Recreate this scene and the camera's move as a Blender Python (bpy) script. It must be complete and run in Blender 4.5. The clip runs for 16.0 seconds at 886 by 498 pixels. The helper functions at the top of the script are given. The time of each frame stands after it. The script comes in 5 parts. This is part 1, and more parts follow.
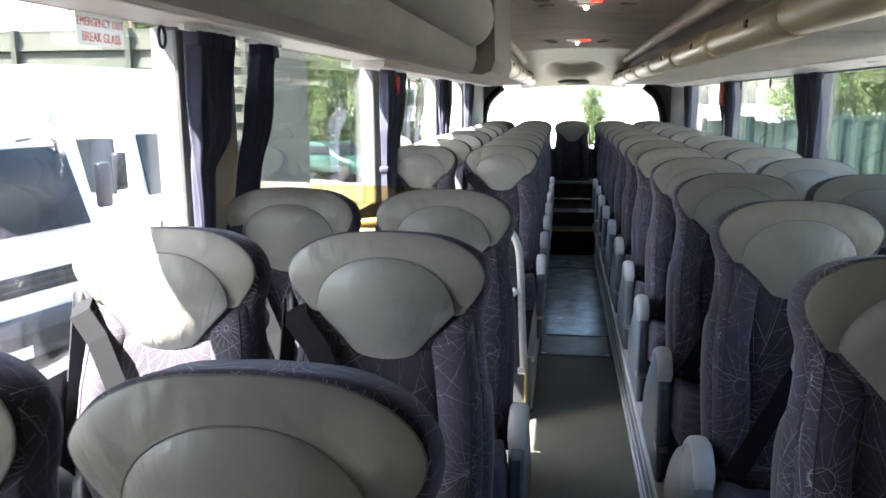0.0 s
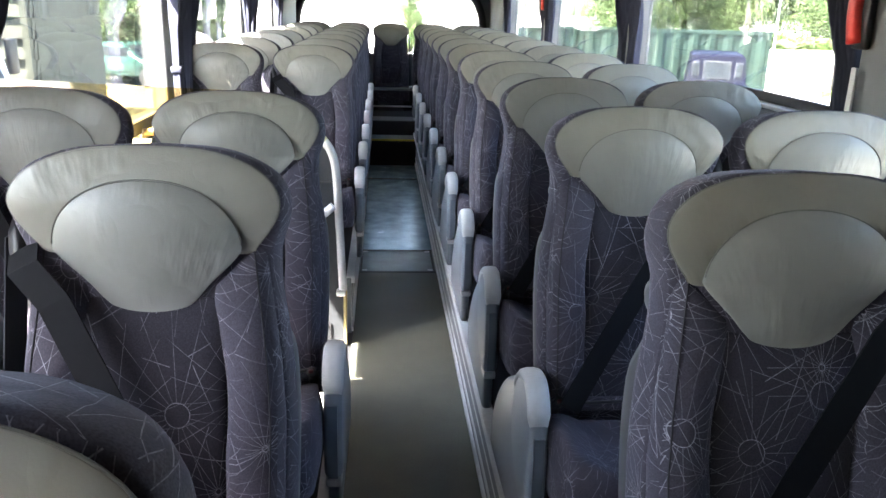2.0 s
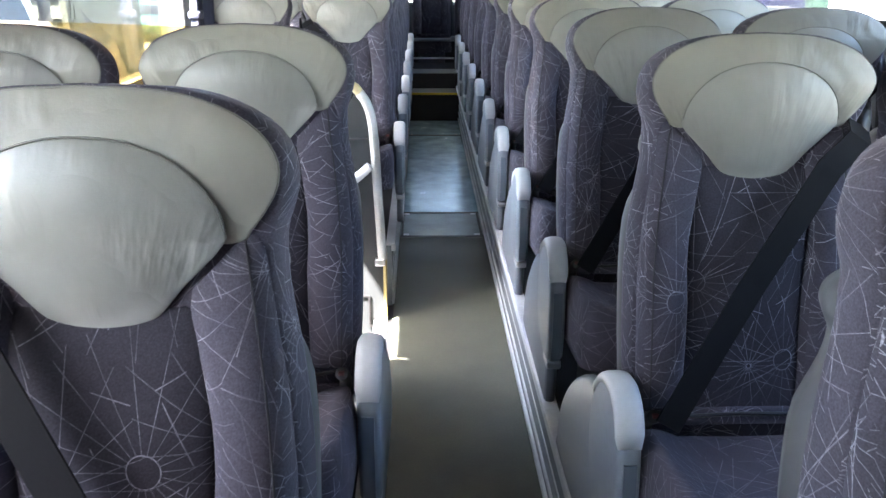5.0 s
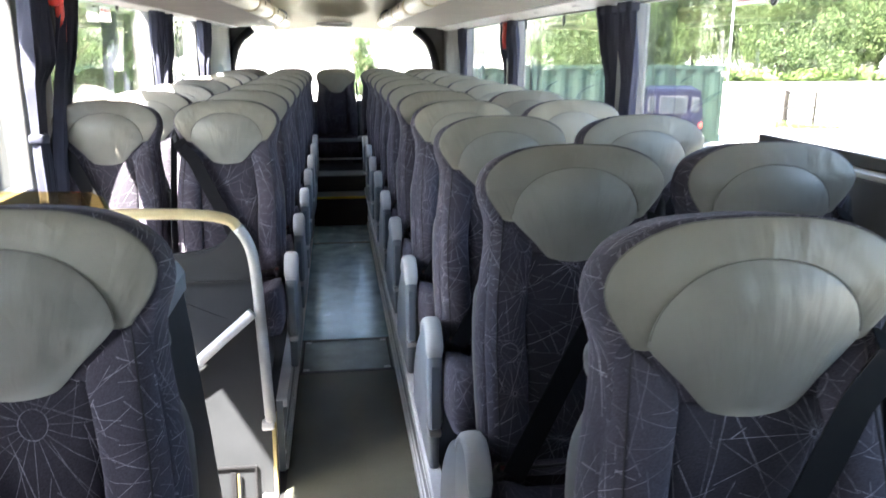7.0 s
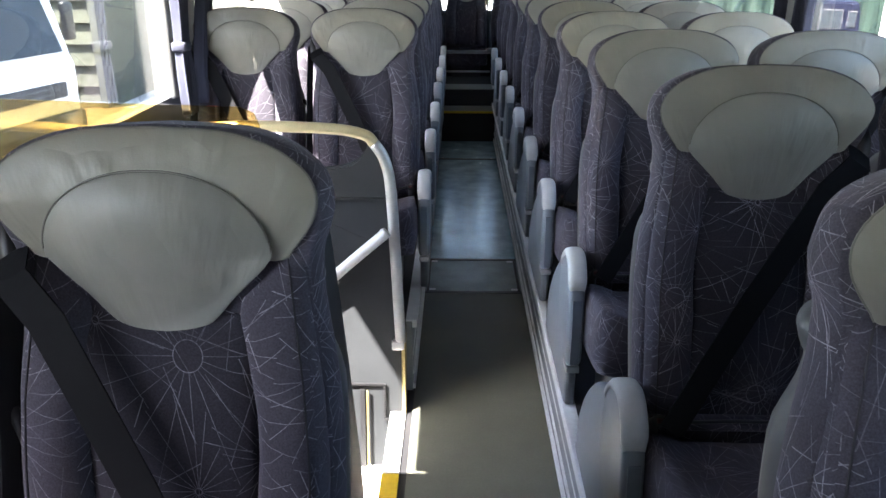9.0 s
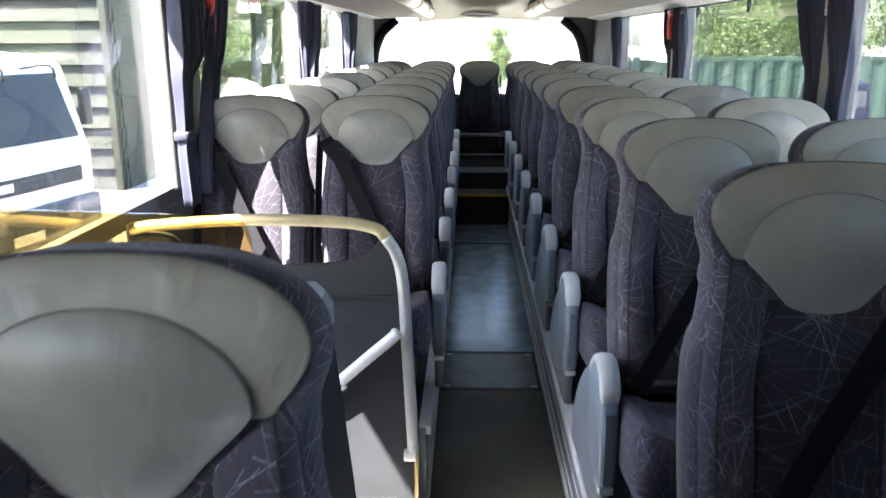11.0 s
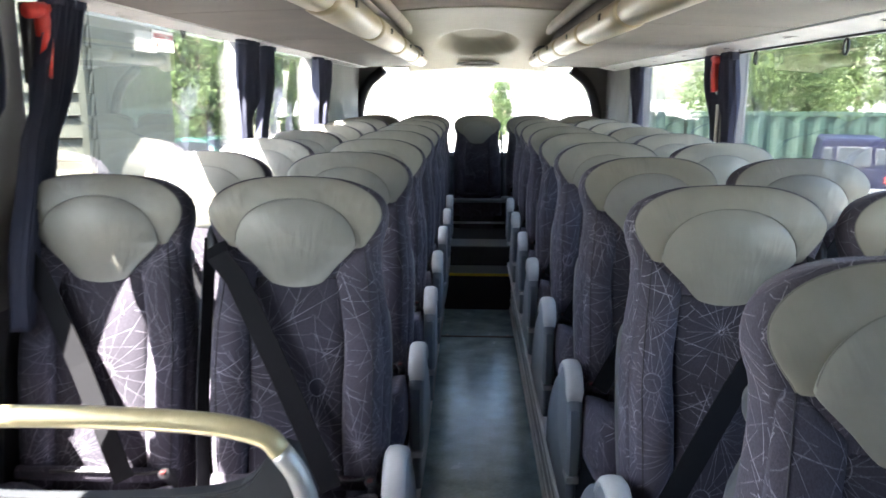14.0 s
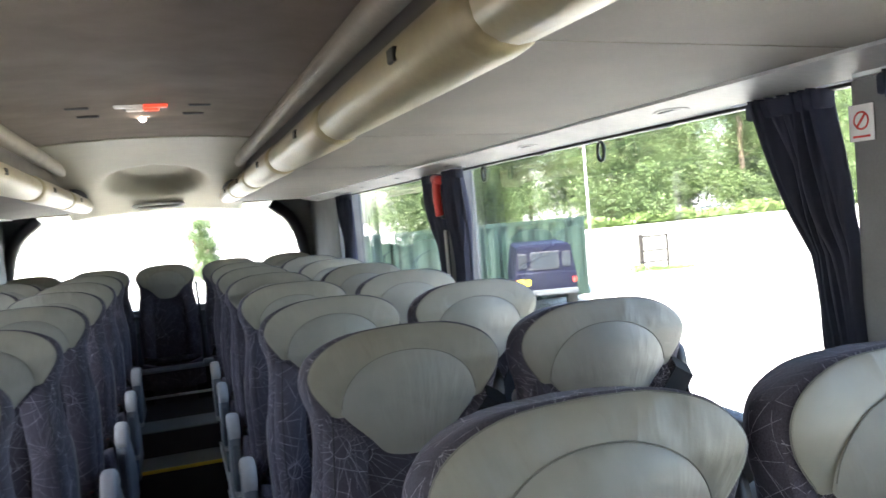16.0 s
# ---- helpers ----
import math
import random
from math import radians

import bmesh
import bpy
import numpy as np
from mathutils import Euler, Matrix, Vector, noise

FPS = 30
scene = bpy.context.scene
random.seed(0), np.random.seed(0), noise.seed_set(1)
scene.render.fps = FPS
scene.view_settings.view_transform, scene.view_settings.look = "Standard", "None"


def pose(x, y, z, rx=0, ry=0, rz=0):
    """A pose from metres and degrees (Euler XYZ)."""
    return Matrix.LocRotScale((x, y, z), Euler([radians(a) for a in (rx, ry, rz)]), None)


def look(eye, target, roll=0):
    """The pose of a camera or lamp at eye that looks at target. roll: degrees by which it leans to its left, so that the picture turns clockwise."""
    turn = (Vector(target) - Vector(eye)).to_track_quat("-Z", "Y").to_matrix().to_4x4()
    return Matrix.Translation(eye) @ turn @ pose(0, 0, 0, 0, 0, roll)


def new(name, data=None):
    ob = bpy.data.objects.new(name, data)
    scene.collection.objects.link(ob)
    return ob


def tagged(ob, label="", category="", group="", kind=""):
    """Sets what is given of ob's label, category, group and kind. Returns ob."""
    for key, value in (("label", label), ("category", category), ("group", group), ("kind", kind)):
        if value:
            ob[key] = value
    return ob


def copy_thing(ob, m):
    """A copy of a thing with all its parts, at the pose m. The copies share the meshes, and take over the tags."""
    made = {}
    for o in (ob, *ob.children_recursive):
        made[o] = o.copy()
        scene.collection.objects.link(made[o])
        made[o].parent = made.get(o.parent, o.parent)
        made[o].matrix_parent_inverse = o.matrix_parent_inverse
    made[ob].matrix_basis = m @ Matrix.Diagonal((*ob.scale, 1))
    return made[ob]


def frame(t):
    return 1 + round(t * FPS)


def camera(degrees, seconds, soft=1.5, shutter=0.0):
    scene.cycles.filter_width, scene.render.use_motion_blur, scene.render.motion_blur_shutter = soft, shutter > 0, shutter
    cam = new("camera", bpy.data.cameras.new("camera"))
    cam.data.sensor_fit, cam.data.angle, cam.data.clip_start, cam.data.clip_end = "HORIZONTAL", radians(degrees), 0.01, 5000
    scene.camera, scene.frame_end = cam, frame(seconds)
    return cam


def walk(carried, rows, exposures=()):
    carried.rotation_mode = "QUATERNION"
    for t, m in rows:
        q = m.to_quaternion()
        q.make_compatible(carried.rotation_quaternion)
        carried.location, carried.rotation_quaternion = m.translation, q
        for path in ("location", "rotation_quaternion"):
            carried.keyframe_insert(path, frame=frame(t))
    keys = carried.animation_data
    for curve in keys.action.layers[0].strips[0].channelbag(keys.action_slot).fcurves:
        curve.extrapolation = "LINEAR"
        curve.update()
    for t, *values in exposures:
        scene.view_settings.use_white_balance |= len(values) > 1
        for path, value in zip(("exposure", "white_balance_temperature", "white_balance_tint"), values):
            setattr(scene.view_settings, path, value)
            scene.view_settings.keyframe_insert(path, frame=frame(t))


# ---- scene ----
cam = camera(58.9, 16.0, 1.5, 0.3)
PATH = [
    (0, (-0.113, -1.355, 1.641), (-0.408, 0.587, 1.267), -0.3),
    (0.5, (-0.146, -1.173, 1.639), (-0.323, 0.758, 1.15), 0.2),
    (1, (-0.14, -1.037, 1.62), (-0.058, 0.876, 1.041), 1.0),
    (1.5, (-0.114, -1.016, 1.592), (0.041, 0.89, 1.005), 2.0),
    (2, (-0.105, -1.036, 1.593), (0.053, 0.868, 1.001), 1.7),
    (2.5, (-0.105, -1.02, 1.581), (0.027, 0.864, 0.921), 0.1),
    (3, (-0.089, -1.01, 1.569), (-0.03, 0.857, 0.854), 0.0),
    (3.2, (-0.09, -1.0, 1.564), (-0.106, 0.868, 0.849), -0.4),
    (5.3, (-0.113, -0.596, 1.502), (-0.02, 1.277, 0.806), 0.7),
    (5.5, (-0.106, -0.562, 1.511), (0.06, 1.306, 0.817), 1.3),
    (6, (0.003, -0.392, 1.572), (0.34, 1.517, 1.078), -0.6),
    (6.5, (0.014, -0.267, 1.6), (0.312, 1.665, 1.173), -1.2),
    (7, (-0.019, -0.13, 1.582), (0.242, 1.79, 1.088), 0.1),
    (7.5, (-0.082, -0.012, 1.572), (0.097, 1.853, 0.873), 0.4),
    (8, (-0.089, 0.009, 1.574), (0.011, 1.882, 0.879), 0.4),
    (8.5, (-0.083, 0.007, 1.569), (-0.06, 1.881, 0.87), 0.4),
    (8.7, (-0.086, 0.008, 1.57), (-0.107, 1.881, 0.869), 0.2),
    (10.8, (-0.123, 0.12, 1.586), (-0.174, 2.025, 0.979), 0.1),
    (11, (-0.109, 0.213, 1.577), (-0.173, 2.145, 1.064), -0.2),
    (11.5, (-0.087, 0.453, 1.596), (-0.309, 2.379, 1.105), 0.1),
    (12, (-0.158, 0.577, 1.601), (-0.305, 2.497, 1.064), 1.0),
    (12.5, (-0.15, 0.796, 1.584), (-0.201, 2.726, 1.062), 0.1),
    (12.6, (-0.171, 0.899, 1.586), (-0.206, 2.842, 1.114), 1.8),
    (13, (-0.099, 1.02, 1.605), (-0.163, 2.983, 1.228), -0.3),
    (13.5, (-0.036, 1.205, 1.595), (-0.185, 3.158, 1.188), -0.1),
    (14, (-0.054, 1.37, 1.571), (-0.123, 3.33, 1.182), 0.2),
    (14.5, (-0.104, 1.644, 1.587), (0.091, 3.608, 1.259), 0.8),
    (15, (-0.089, 1.82, 1.582), (0.21, 3.773, 1.268), 0.6),
    (15.5, (0.023, 2.072, 1.62), (0.475, 4.017, 1.511), -3.8),
    (16, (0.075, 2.265, 1.603), (0.723, 4.155, 1.508), -4.8),
]
EXPOSURES = [(t, stops, 6620 if 0.7 < t < 10 else 6450, 12) for t, stops in ((0.0, 4.39), (0.5, 4.54), (1.0, 4.92), (1.5, 5.17), (2.0, 5.27), (3.0, 5.42), (5.5, 5.72), (6.0, 5.32), (6.5, 5.12), (7.0, 4.97), (8.0, 4.92), (8.5, 4.82), (11.0, 4.64), (12.5, 4.69), (13.5, 4.69), (15.0, 4.77), (16.0, 4.54))]
walk(cam, [(t, look(eye, target, roll)) for t, eye, target, roll in PATH], EXPOSURES)
# ---- world, sun, exposure ----
world = bpy.data.worlds.new("world")
scene.world = world
world.use_nodes = True
wn = world.node_tree.nodes
sky = wn.new("ShaderNodeTexSky")
sky.sky_type, sky.sun_disc = "NISHITA", False
SUN = Vector((-1.0, -0.67, 1.77)).normalized()
sky.sun_elevation = math.asin(SUN.z)
sky.sun_rotation = math.atan2(SUN.x, SUN.y)
sky.air_density, sky.dust_density = 1.0, 2.0
wn["Background"].inputs["Strength"].default_value = 0.15
world.node_tree.links.new(sky.outputs[0], wn["Background"].inputs["Color"])
sun = new("sun", bpy.data.lights.new("sun", "SUN"))
sun.data.energy, sun.data.angle, sun.data.color = 5.0, radians(0.6), (1.0, 0.96, 0.88)
sun.matrix_world = look((0, 0, 0), -SUN)

# ---- materials ----
def material(name, rough=0.6, metal=0.0, spec=0.5):
    m = bpy.data.materials.new(name)
    m.use_nodes = True
    b = m.node_tree.nodes["Principled BSDF"]
    b.inputs["Roughness"].default_value = rough
    b.inputs["Metallic"].default_value = metal
    b.inputs["Specular IOR Level"].default_value = spec
    return m, m.node_tree.nodes, m.node_tree.links, b


def ramp_node(n, stops):
    r = n.new("ShaderNodeValToRGB")
    while len(r.color_ramp.elements) < len(stops):
        r.color_ramp.elements.new(0.5)
    for e, (p, c) in zip(r.color_ramp.elements, stops):
        e.position, e.color = p, (*c, 1) if len(c) == 3 else c
    return r


def mixed(n, l, a, b, fac, blend="MIX"):
    x = n.new("ShaderNodeMix")
    x.data_type, x.blend_type = "RGBA", blend
    for sock, v in ((x.inputs[6], a), (x.inputs[7], b), (x.inputs[0], fac)):
        if isinstance(v, (int, float)):
            sock.default_value = v
        elif isinstance(v, tuple):
            sock.default_value = (*v, 1)
        else:
            l.new(v, sock)
    return x.outputs[2]


def noise_tex(n, l, scale, detail=3.0, coord=None, rough=0.55):
    t = n.new("ShaderNodeTexNoise")
    t.inputs["Scale"].default_value, t.inputs["Detail"].default_value, t.inputs["Roughness"].default_value = scale, detail, rough
    if coord is not None:
        l.new(coord, t.inputs["Vector"])
    return t.outputs["Fac"]


def bumped(n, l, b, height, strength=0.3, dist=0.002):
    u = n.new("ShaderNodeBump")
    u.inputs["Strength"].default_value, u.inputs["Distance"].default_value = strength, dist
    l.new(height, u.inputs["Height"])
    l.new(u.outputs[0], b.inputs["Normal"])


def plain(name, col, rough=0.6, metal=0.0, vary=0.18, grain=60.0, big=4.0, bump=0.15, dist=0.001, spec=0.5):
    """A surface of one colour with stains at a large and grain at a small scale."""
    m, n, l, b = material(name, rough, metal, spec)
    tc = n.new("ShaderNodeTexCoord").outputs["Object"]
    a, g = noise_tex(n, l, big, 4, tc), noise_tex(n, l, grain, 3, tc)
    lo, hi = tuple(c * (1 - vary) for c in col), tuple(min(1, c * (1 + vary)) for c in col)
    r = ramp_node(n, [(0.3, lo), (0.7, hi)])
    l.new(a, r.inputs[0])
    fine = ramp_node(n, [(0.3, (1 - vary * 0.6,) * 3), (0.7, (1, 1, 1))])
    l.new(g, fine.inputs[0])
    l.new(mixed(n, l, r.outputs[0], fine.outputs[0], 1.0, "MULTIPLY"), b.inputs["Base Color"])
    rr = n.new("ShaderNodeMapRange")
    rr.inputs["To Min"].default_value, rr.inputs["To Max"].default_value = max(0.02, rough - 0.1), min(1, rough + 0.12)
    l.new(a, rr.inputs["Value"])
    l.new(rr.outputs[0], b.inputs["Roughness"])
    if bump:
        bumped(n, l, b, g, bump, dist)
    return m


def math_node(n, l, op, a, b=None, c=None):
    x = n.new("ShaderNodeMath")
    x.operation = op
    for sock, v in zip(x.inputs, (a, b, c)):
        if v is None:
            continue
        if isinstance(v, (int, float)):
            sock.default_value = v
        else:
            l.new(v, sock)
    return x.outputs[0]


def seat_fabric(name, base, line, sheen=0.25, amount=0.6):
    """Moquette: a purple-grey pile with thin pale rings, spokes round them and stray lines."""
    m, n, l, b = material(name, 0.9, spec=0.2)
    tc = n.new("ShaderNodeTexCoord").outputs["Object"]
    info = n.new("ShaderNodeObjectInfo")
    sep = n.new("ShaderNodeSeparateXYZ")
    l.new(tc, sep.inputs[0])
    rnd = math_node(n, l, "MULTIPLY", info.outputs["Random"], 17.3)
    # laid on by the way the cloth faces: front, side or top
    geo = n.new("ShaderNodeNewGeometry")
    gs = n.new("ShaderNodeSeparateXYZ")
    l.new(geo.outputs["True Normal"], gs.inputs[0])
    sideways = math_node(n, l, "GREATER_THAN", math_node(n, l, "ABSOLUTE", gs.outputs[0]), 0.78)
    upward = math_node(n, l, "GREATER_THAN", math_node(n, l, "ABSOLUTE", gs.outputs[2]), 0.7)

    def either(a, b, f):
        return math_node(n, l, "ADD", math_node(n, l, "MULTIPLY", a, math_node(n, l, "SUBTRACT", 1.0, f)), math_node(n, l, "MULTIPLY", b, f))
    u = math_node(n, l, "ADD", either(math_node(n, l, "MULTIPLY_ADD", sep.outputs[1], 0.2, sep.outputs[0]), sep.outputs[1], sideways), rnd)
    v = either(math_node(n, l, "MULTIPLY_ADD", sep.outputs[1], -0.2, sep.outputs[2]), math_node(n, l, "MULTIPLY", sep.outputs[1], -1.0), upward)
    uv = n.new("ShaderNodeCombineXYZ")
    l.new(u, uv.inputs[0]), l.new(v, uv.inputs[1])
    total = None

    def join(x):
        return x if total is None else math_node(n, l, "MAXIMUM", total, x)

    def thin(d, w):
        r = n.new("ShaderNodeMapRange")
        r.inputs["From Min"].default_value, r.inputs["From Max"].default_value = w * 0.5, w
        r.inputs["To Min"].default_value, r.inputs["To Max"].default_value = 1.0, 0.0
        l.new(d, r.inputs["Value"])
        return r.outputs[0]
    # rings with spokes, one to a cell
    for scale, spokes, ring, reach in ((4.4, 10.0, 0.019, 0.20), (5.2, 9.0, 0.0045, 0.17)):
        vo = n.new("ShaderNodeTexVoronoi")
        vo.voronoi_dimensions = "2D"
        vo.inputs["Scale"].default_value = scale
        l.new(uv.outputs[0], vo.inputs["Vector"])
        dv = n.new("ShaderNodeVectorMath")
        dv.operation = "SUBTRACT"
        l.new(uv.outputs[0], dv.inputs[0]), l.new(vo.outputs["Position"], dv.inputs[1])
        ds = n.new("ShaderNodeSeparateXYZ")
        l.new(dv.outputs[0], ds.inputs[0])
        ln = n.new("ShaderNodeVectorMath")
        ln.operation = "LENGTH"
        l.new(dv.outputs[0], ln.inputs[0])
        r = ln.outputs["Value"]
        ang = math_node(n, l, "ARCTAN2", ds.outputs[1], ds.outputs[0])
        side = math_node(n, l, "ABSOLUTE", math_node(n, l, "SINE", math_node(n, l, "MULTIPLY", ang, spokes)))
        off = math_node(n, l, "MULTIPLY", math_node(n, l, "MULTIPLY", side, r), 1.0 / spokes)
        spoke = thin(off, 0.00062)
        inside = math_node(n, l, "MULTIPLY", math_node(n, l, "GREATER_THAN", r, ring), math_node(n, l, "LESS_THAN", r, reach))
        total = join(math_node(n, l, "MULTIPLY", math_node(n, l, "MULTIPLY", spoke, inside), 0.6))
        circ = thin(math_node(n, l, "ABSOLUTE", math_node(n, l, "SUBTRACT", r, ring)), 0.0009)
        total = join(circ)
    # long straight stray lines, broken off at random
    for turn, gap, seed in ((0.35, 0.095, 3.0), (1.25, 0.12, 7.0), (2.05, 0.105, 11.0), (2.75, 0.13, 17.0)):
        c1 = math_node(n, l, "MULTIPLY", u, math.cos(turn) / gap)
        across = math_node(n, l, "MULTIPLY_ADD", v, math.sin(turn) / gap, c1)
        fr = math_node(n, l, "ABSOLUTE", math_node(n, l, "SUBTRACT", math_node(n, l, "FRACT", across), 0.5))
        line_here = thin(fr, 0.00085 / gap)
        mp = n.new("ShaderNodeMapping")
        mp.inputs["Location"].default_value = (seed, seed * 2, 0)
        l.new(uv.outputs[0], mp.inputs["Vector"])
        keep = math_node(n, l, "GREATER_THAN", noise_tex(n, l, 7.0, 1, mp.outputs[0]), 0.5)
        total = join(math_node(n, l, "MULTIPLY", math_node(n, l, "MULTIPLY", line_here, keep), 0.8))
    fade = n.new("ShaderNodeMapRange")
    fade.inputs["From Min"].default_value, fade.inputs["From Max"].default_value = 0.35, 0.65
    fade.inputs["To Min"].default_value, fade.inputs["To Max"].default_value = amount * 0.25, amount
    l.new(noise_tex(n, l, 13.0, 2, uv.outputs[0]), fade.inputs["Value"])
    worn = n.new("ShaderNodeMapRange")
    worn.inputs["From Min"].default_value, worn.inputs["From Max"].default_value, worn.inputs["To Min"].default_value = 0.38, 0.56, 0.5
    l.new(noise_tex(n, l, 240.0, 1, uv.outputs[0]), worn.inputs["Value"])
    total = math_node(n, l, "MULTIPLY", math_node(n, l, "MULTIPLY", total, fade.outputs[0]), worn.outputs[0])
    g = noise_tex(n, l, 420, 2, tc)
    big = noise_tex(n, l, 5.0, 3, uv.outputs[0])
    wear = ramp_node(n, [(0.3, tuple(c * 0.75 for c in base)), (0.7, tuple(c * 1.2 for c in base))])
    l.new(big, wear.inputs[0])
    gr = ramp_node(n, [(0.3, (0.6,) * 3), (0.7, (1, 1, 1))])
    l.new(g, gr.inputs[0])
    ground = mixed(n, l, wear.outputs[0], gr.outputs[0], 1.0, "MULTIPLY")
    l.new(mixed(n, l, ground, line, total), b.inputs["Base Color"])
    b.inputs["Sheen Weight"].default_value = sheen
    b.inputs["Sheen Roughness"].default_value = 0.4
    b.inputs["Sheen Tint"].default_value = (0.8, 0.78, 0.95, 1)
    bumped(n, l, b, g, 0.35, 0.0015)
    return m


def leather_like(name, base, pucker=0.5):
    """Soft leather, drawn into folds that fan out from below the headrest's dome."""
    m, n, l, b = material(name, 0.44)
    tc = n.new("ShaderNodeTexCoord").outputs["Object"]
    info = n.new("ShaderNodeObjectInfo")
    off = n.new("ShaderNodeVectorMath")
    off.operation = "SCALE"
    off.inputs[0].default_value = (3.3, 9.1, 4.7)
    l.new(info.outputs["Random"], off.inputs["Scale"])
    add = n.new("ShaderNodeVectorMath")
    l.new(tc, add.inputs[0]), l.new(off.outputs[0], add.inputs[1])
    big = noise_tex(n, l, 7.0, 4, add.outputs[0])
    r = ramp_node(n, [(0.25, tuple(c * 0.84 for c in base)), (0.55, base), (0.8, tuple(min(1, c * 1.08) for c in base))])
    l.new(big, r.inputs[0])
    tint = ramp_node(n, [(0.0, (0.95, 0.93, 0.86)), (1.0, (1.0, 1.0, 1.0))])
    l.new(info.outputs["Random"], tint.inputs[0])
    l.new(mixed(n, l, r.outputs[0], tint.outputs[0], 1.0, "MULTIPLY"), b.inputs["Base Color"])
    sep = n.new("ShaderNodeSeparateXYZ")
    l.new(tc, sep.inputs[0])
    dz = math_node(n, l, "SUBTRACT", sep.outputs[2], 0.95)
    ang = math_node(n, l, "ARCTAN2", sep.outputs[0], dz)
    rad = math_node(n, l, "POWER", math_node(n, l, "ADD", math_node(n, l, "MULTIPLY", sep.outputs[0], sep.outputs[0]), math_node(n, l, "MULTIPLY", dz, dz)), 0.5)
    shift = math_node(n, l, "MULTIPLY", info.outputs["Random"], 41.0)

    def folds(across, out):
        fan = n.new("ShaderNodeCombineXYZ")
        l.new(math_node(n, l, "MULTIPLY_ADD", ang, across, shift), fan.inputs[0])
        l.new(math_node(n, l, "MULTIPLY_ADD", rad, out, shift), fan.inputs[1])
        return noise_tex(n, l, 1.0, 2, fan.outputs[0], 0.45)
    wide, narrow = folds(5.0, 7.0), folds(17.0, 12.0)
    where = n.new("ShaderNodeMapRange")
    where.inputs["From Min"].default_value, where.inputs["From Max"].default_value = 0.44, 0.62
    l.new(noise_tex(n, l, 9.0, 2, add.outputs[0]), where.inputs["Value"])
    fold = math_node(n, l, "ADD", math_node(n, l, "MULTIPLY", wide, 0.55), math_node(n, l, "MULTIPLY", math_node(n, l, "MULTIPLY", narrow, where.outputs[0]), 1.3))
    fine = noise_tex(n, l, 330, 3, tc)
    bumped(n, l, b, math_node(n, l, "MULTIPLY_ADD", fine, 0.035, fold), pucker, 0.010)
    return m


def clear_pane(name, tint=(1, 1, 1), rough=0.0, dirt=0.03):
    m = bpy.data.materials.new(name)
    m.use_nodes = True
    n, l = m.node_tree.nodes, m.node_tree.links
    n.remove(n["Principled BSDF"])
    out = n["Material Output"]
    tr, gl, lw, mx = n.new("ShaderNodeBsdfTransparent"), n.new("ShaderNodeBsdfGlossy"), n.new("ShaderNodeLayerWeight"), n.new("ShaderNodeMixShader")
    tr.inputs[0].default_value = (*tint, 1)
    gl.inputs["Roughness"].default_value = rough
    lw.inputs["Blend"].default_value = 0.5
    pw, ma = n.new("ShaderNodeMath"), n.new("ShaderNodeMath")
    pw.operation, ma.operation = "POWER", "MULTIPLY_ADD"
    pw.inputs[1].default_value, ma.inputs[1].default_value, ma.inputs[2].default_value = 3.0, 0.75, 0.05
    l.new(lw.outputs["Facing"], pw.inputs[0]), l.new(pw.outputs[0], ma.inputs[0])
    l.new(ma.outputs[0], mx.inputs[0]), l.new(tr.outputs[0], mx.inputs[1]), l.new(gl.outputs[0], mx.inputs[2])
    df, m2 = n.new("ShaderNodeBsdfDiffuse"), n.new("ShaderNodeMixShader")
    df.inputs[0].default_value = (0.8, 0.8, 0.78, 1)
    tc = n.new("ShaderNodeTexCoord").outputs["Object"]
    r = ramp_node(n, [(0.45, (0, 0, 0)), (0.8, (dirt,) * 3)])
    l.new(noise_tex(n, l, 3.0, 5, tc), r.inputs[0])
    l.new(r.outputs[0], m2.inputs[0]), l.new(mx.outputs[0], m2.inputs[1]), l.new(df.outputs[0], m2.inputs[2])
    l.new(m2.outputs[0], out.inputs[0])
    return m


def glow(name, col, strength):
    m, n, l, b = material(name, 0.4)
    b.inputs["Base Color"].default_value = (*col, 1)
    b.inputs["Emission Color"].default_value = (*col, 1)
    b.inputs["Emission Strength"].default_value = strength
    return m


def leafy(name, dark, light):
    m, n, l, b = material(name, 0.55, spec=0.3)
    geo = n.new("ShaderNodeNewGeometry")
    r = ramp_node(n, [(0.0, dark), (0.6, light), (1.0, tuple(min(1, c * 1.35) for c in light))])
    l.new(geo.outputs["Random Per Island"], r.inputs[0])
    l.new(r.outputs[0], b.inputs["Base Color"])
    b.inputs["Subsurface Weight"].default_value = 0.0
    tl, mx = n.new("ShaderNodeBsdfTranslucent"), n.new("ShaderNodeMixShader")
    l.new(r.outputs[0], tl.inputs[0])
    mx.inputs[0].default_value = 0.35
    l.new(b.outputs[0], mx.inputs[1]), l.new(tl.outputs[0], mx.inputs[2])
    l.new(mx.outputs[0], n["Material Output"].inputs[0])
    return m


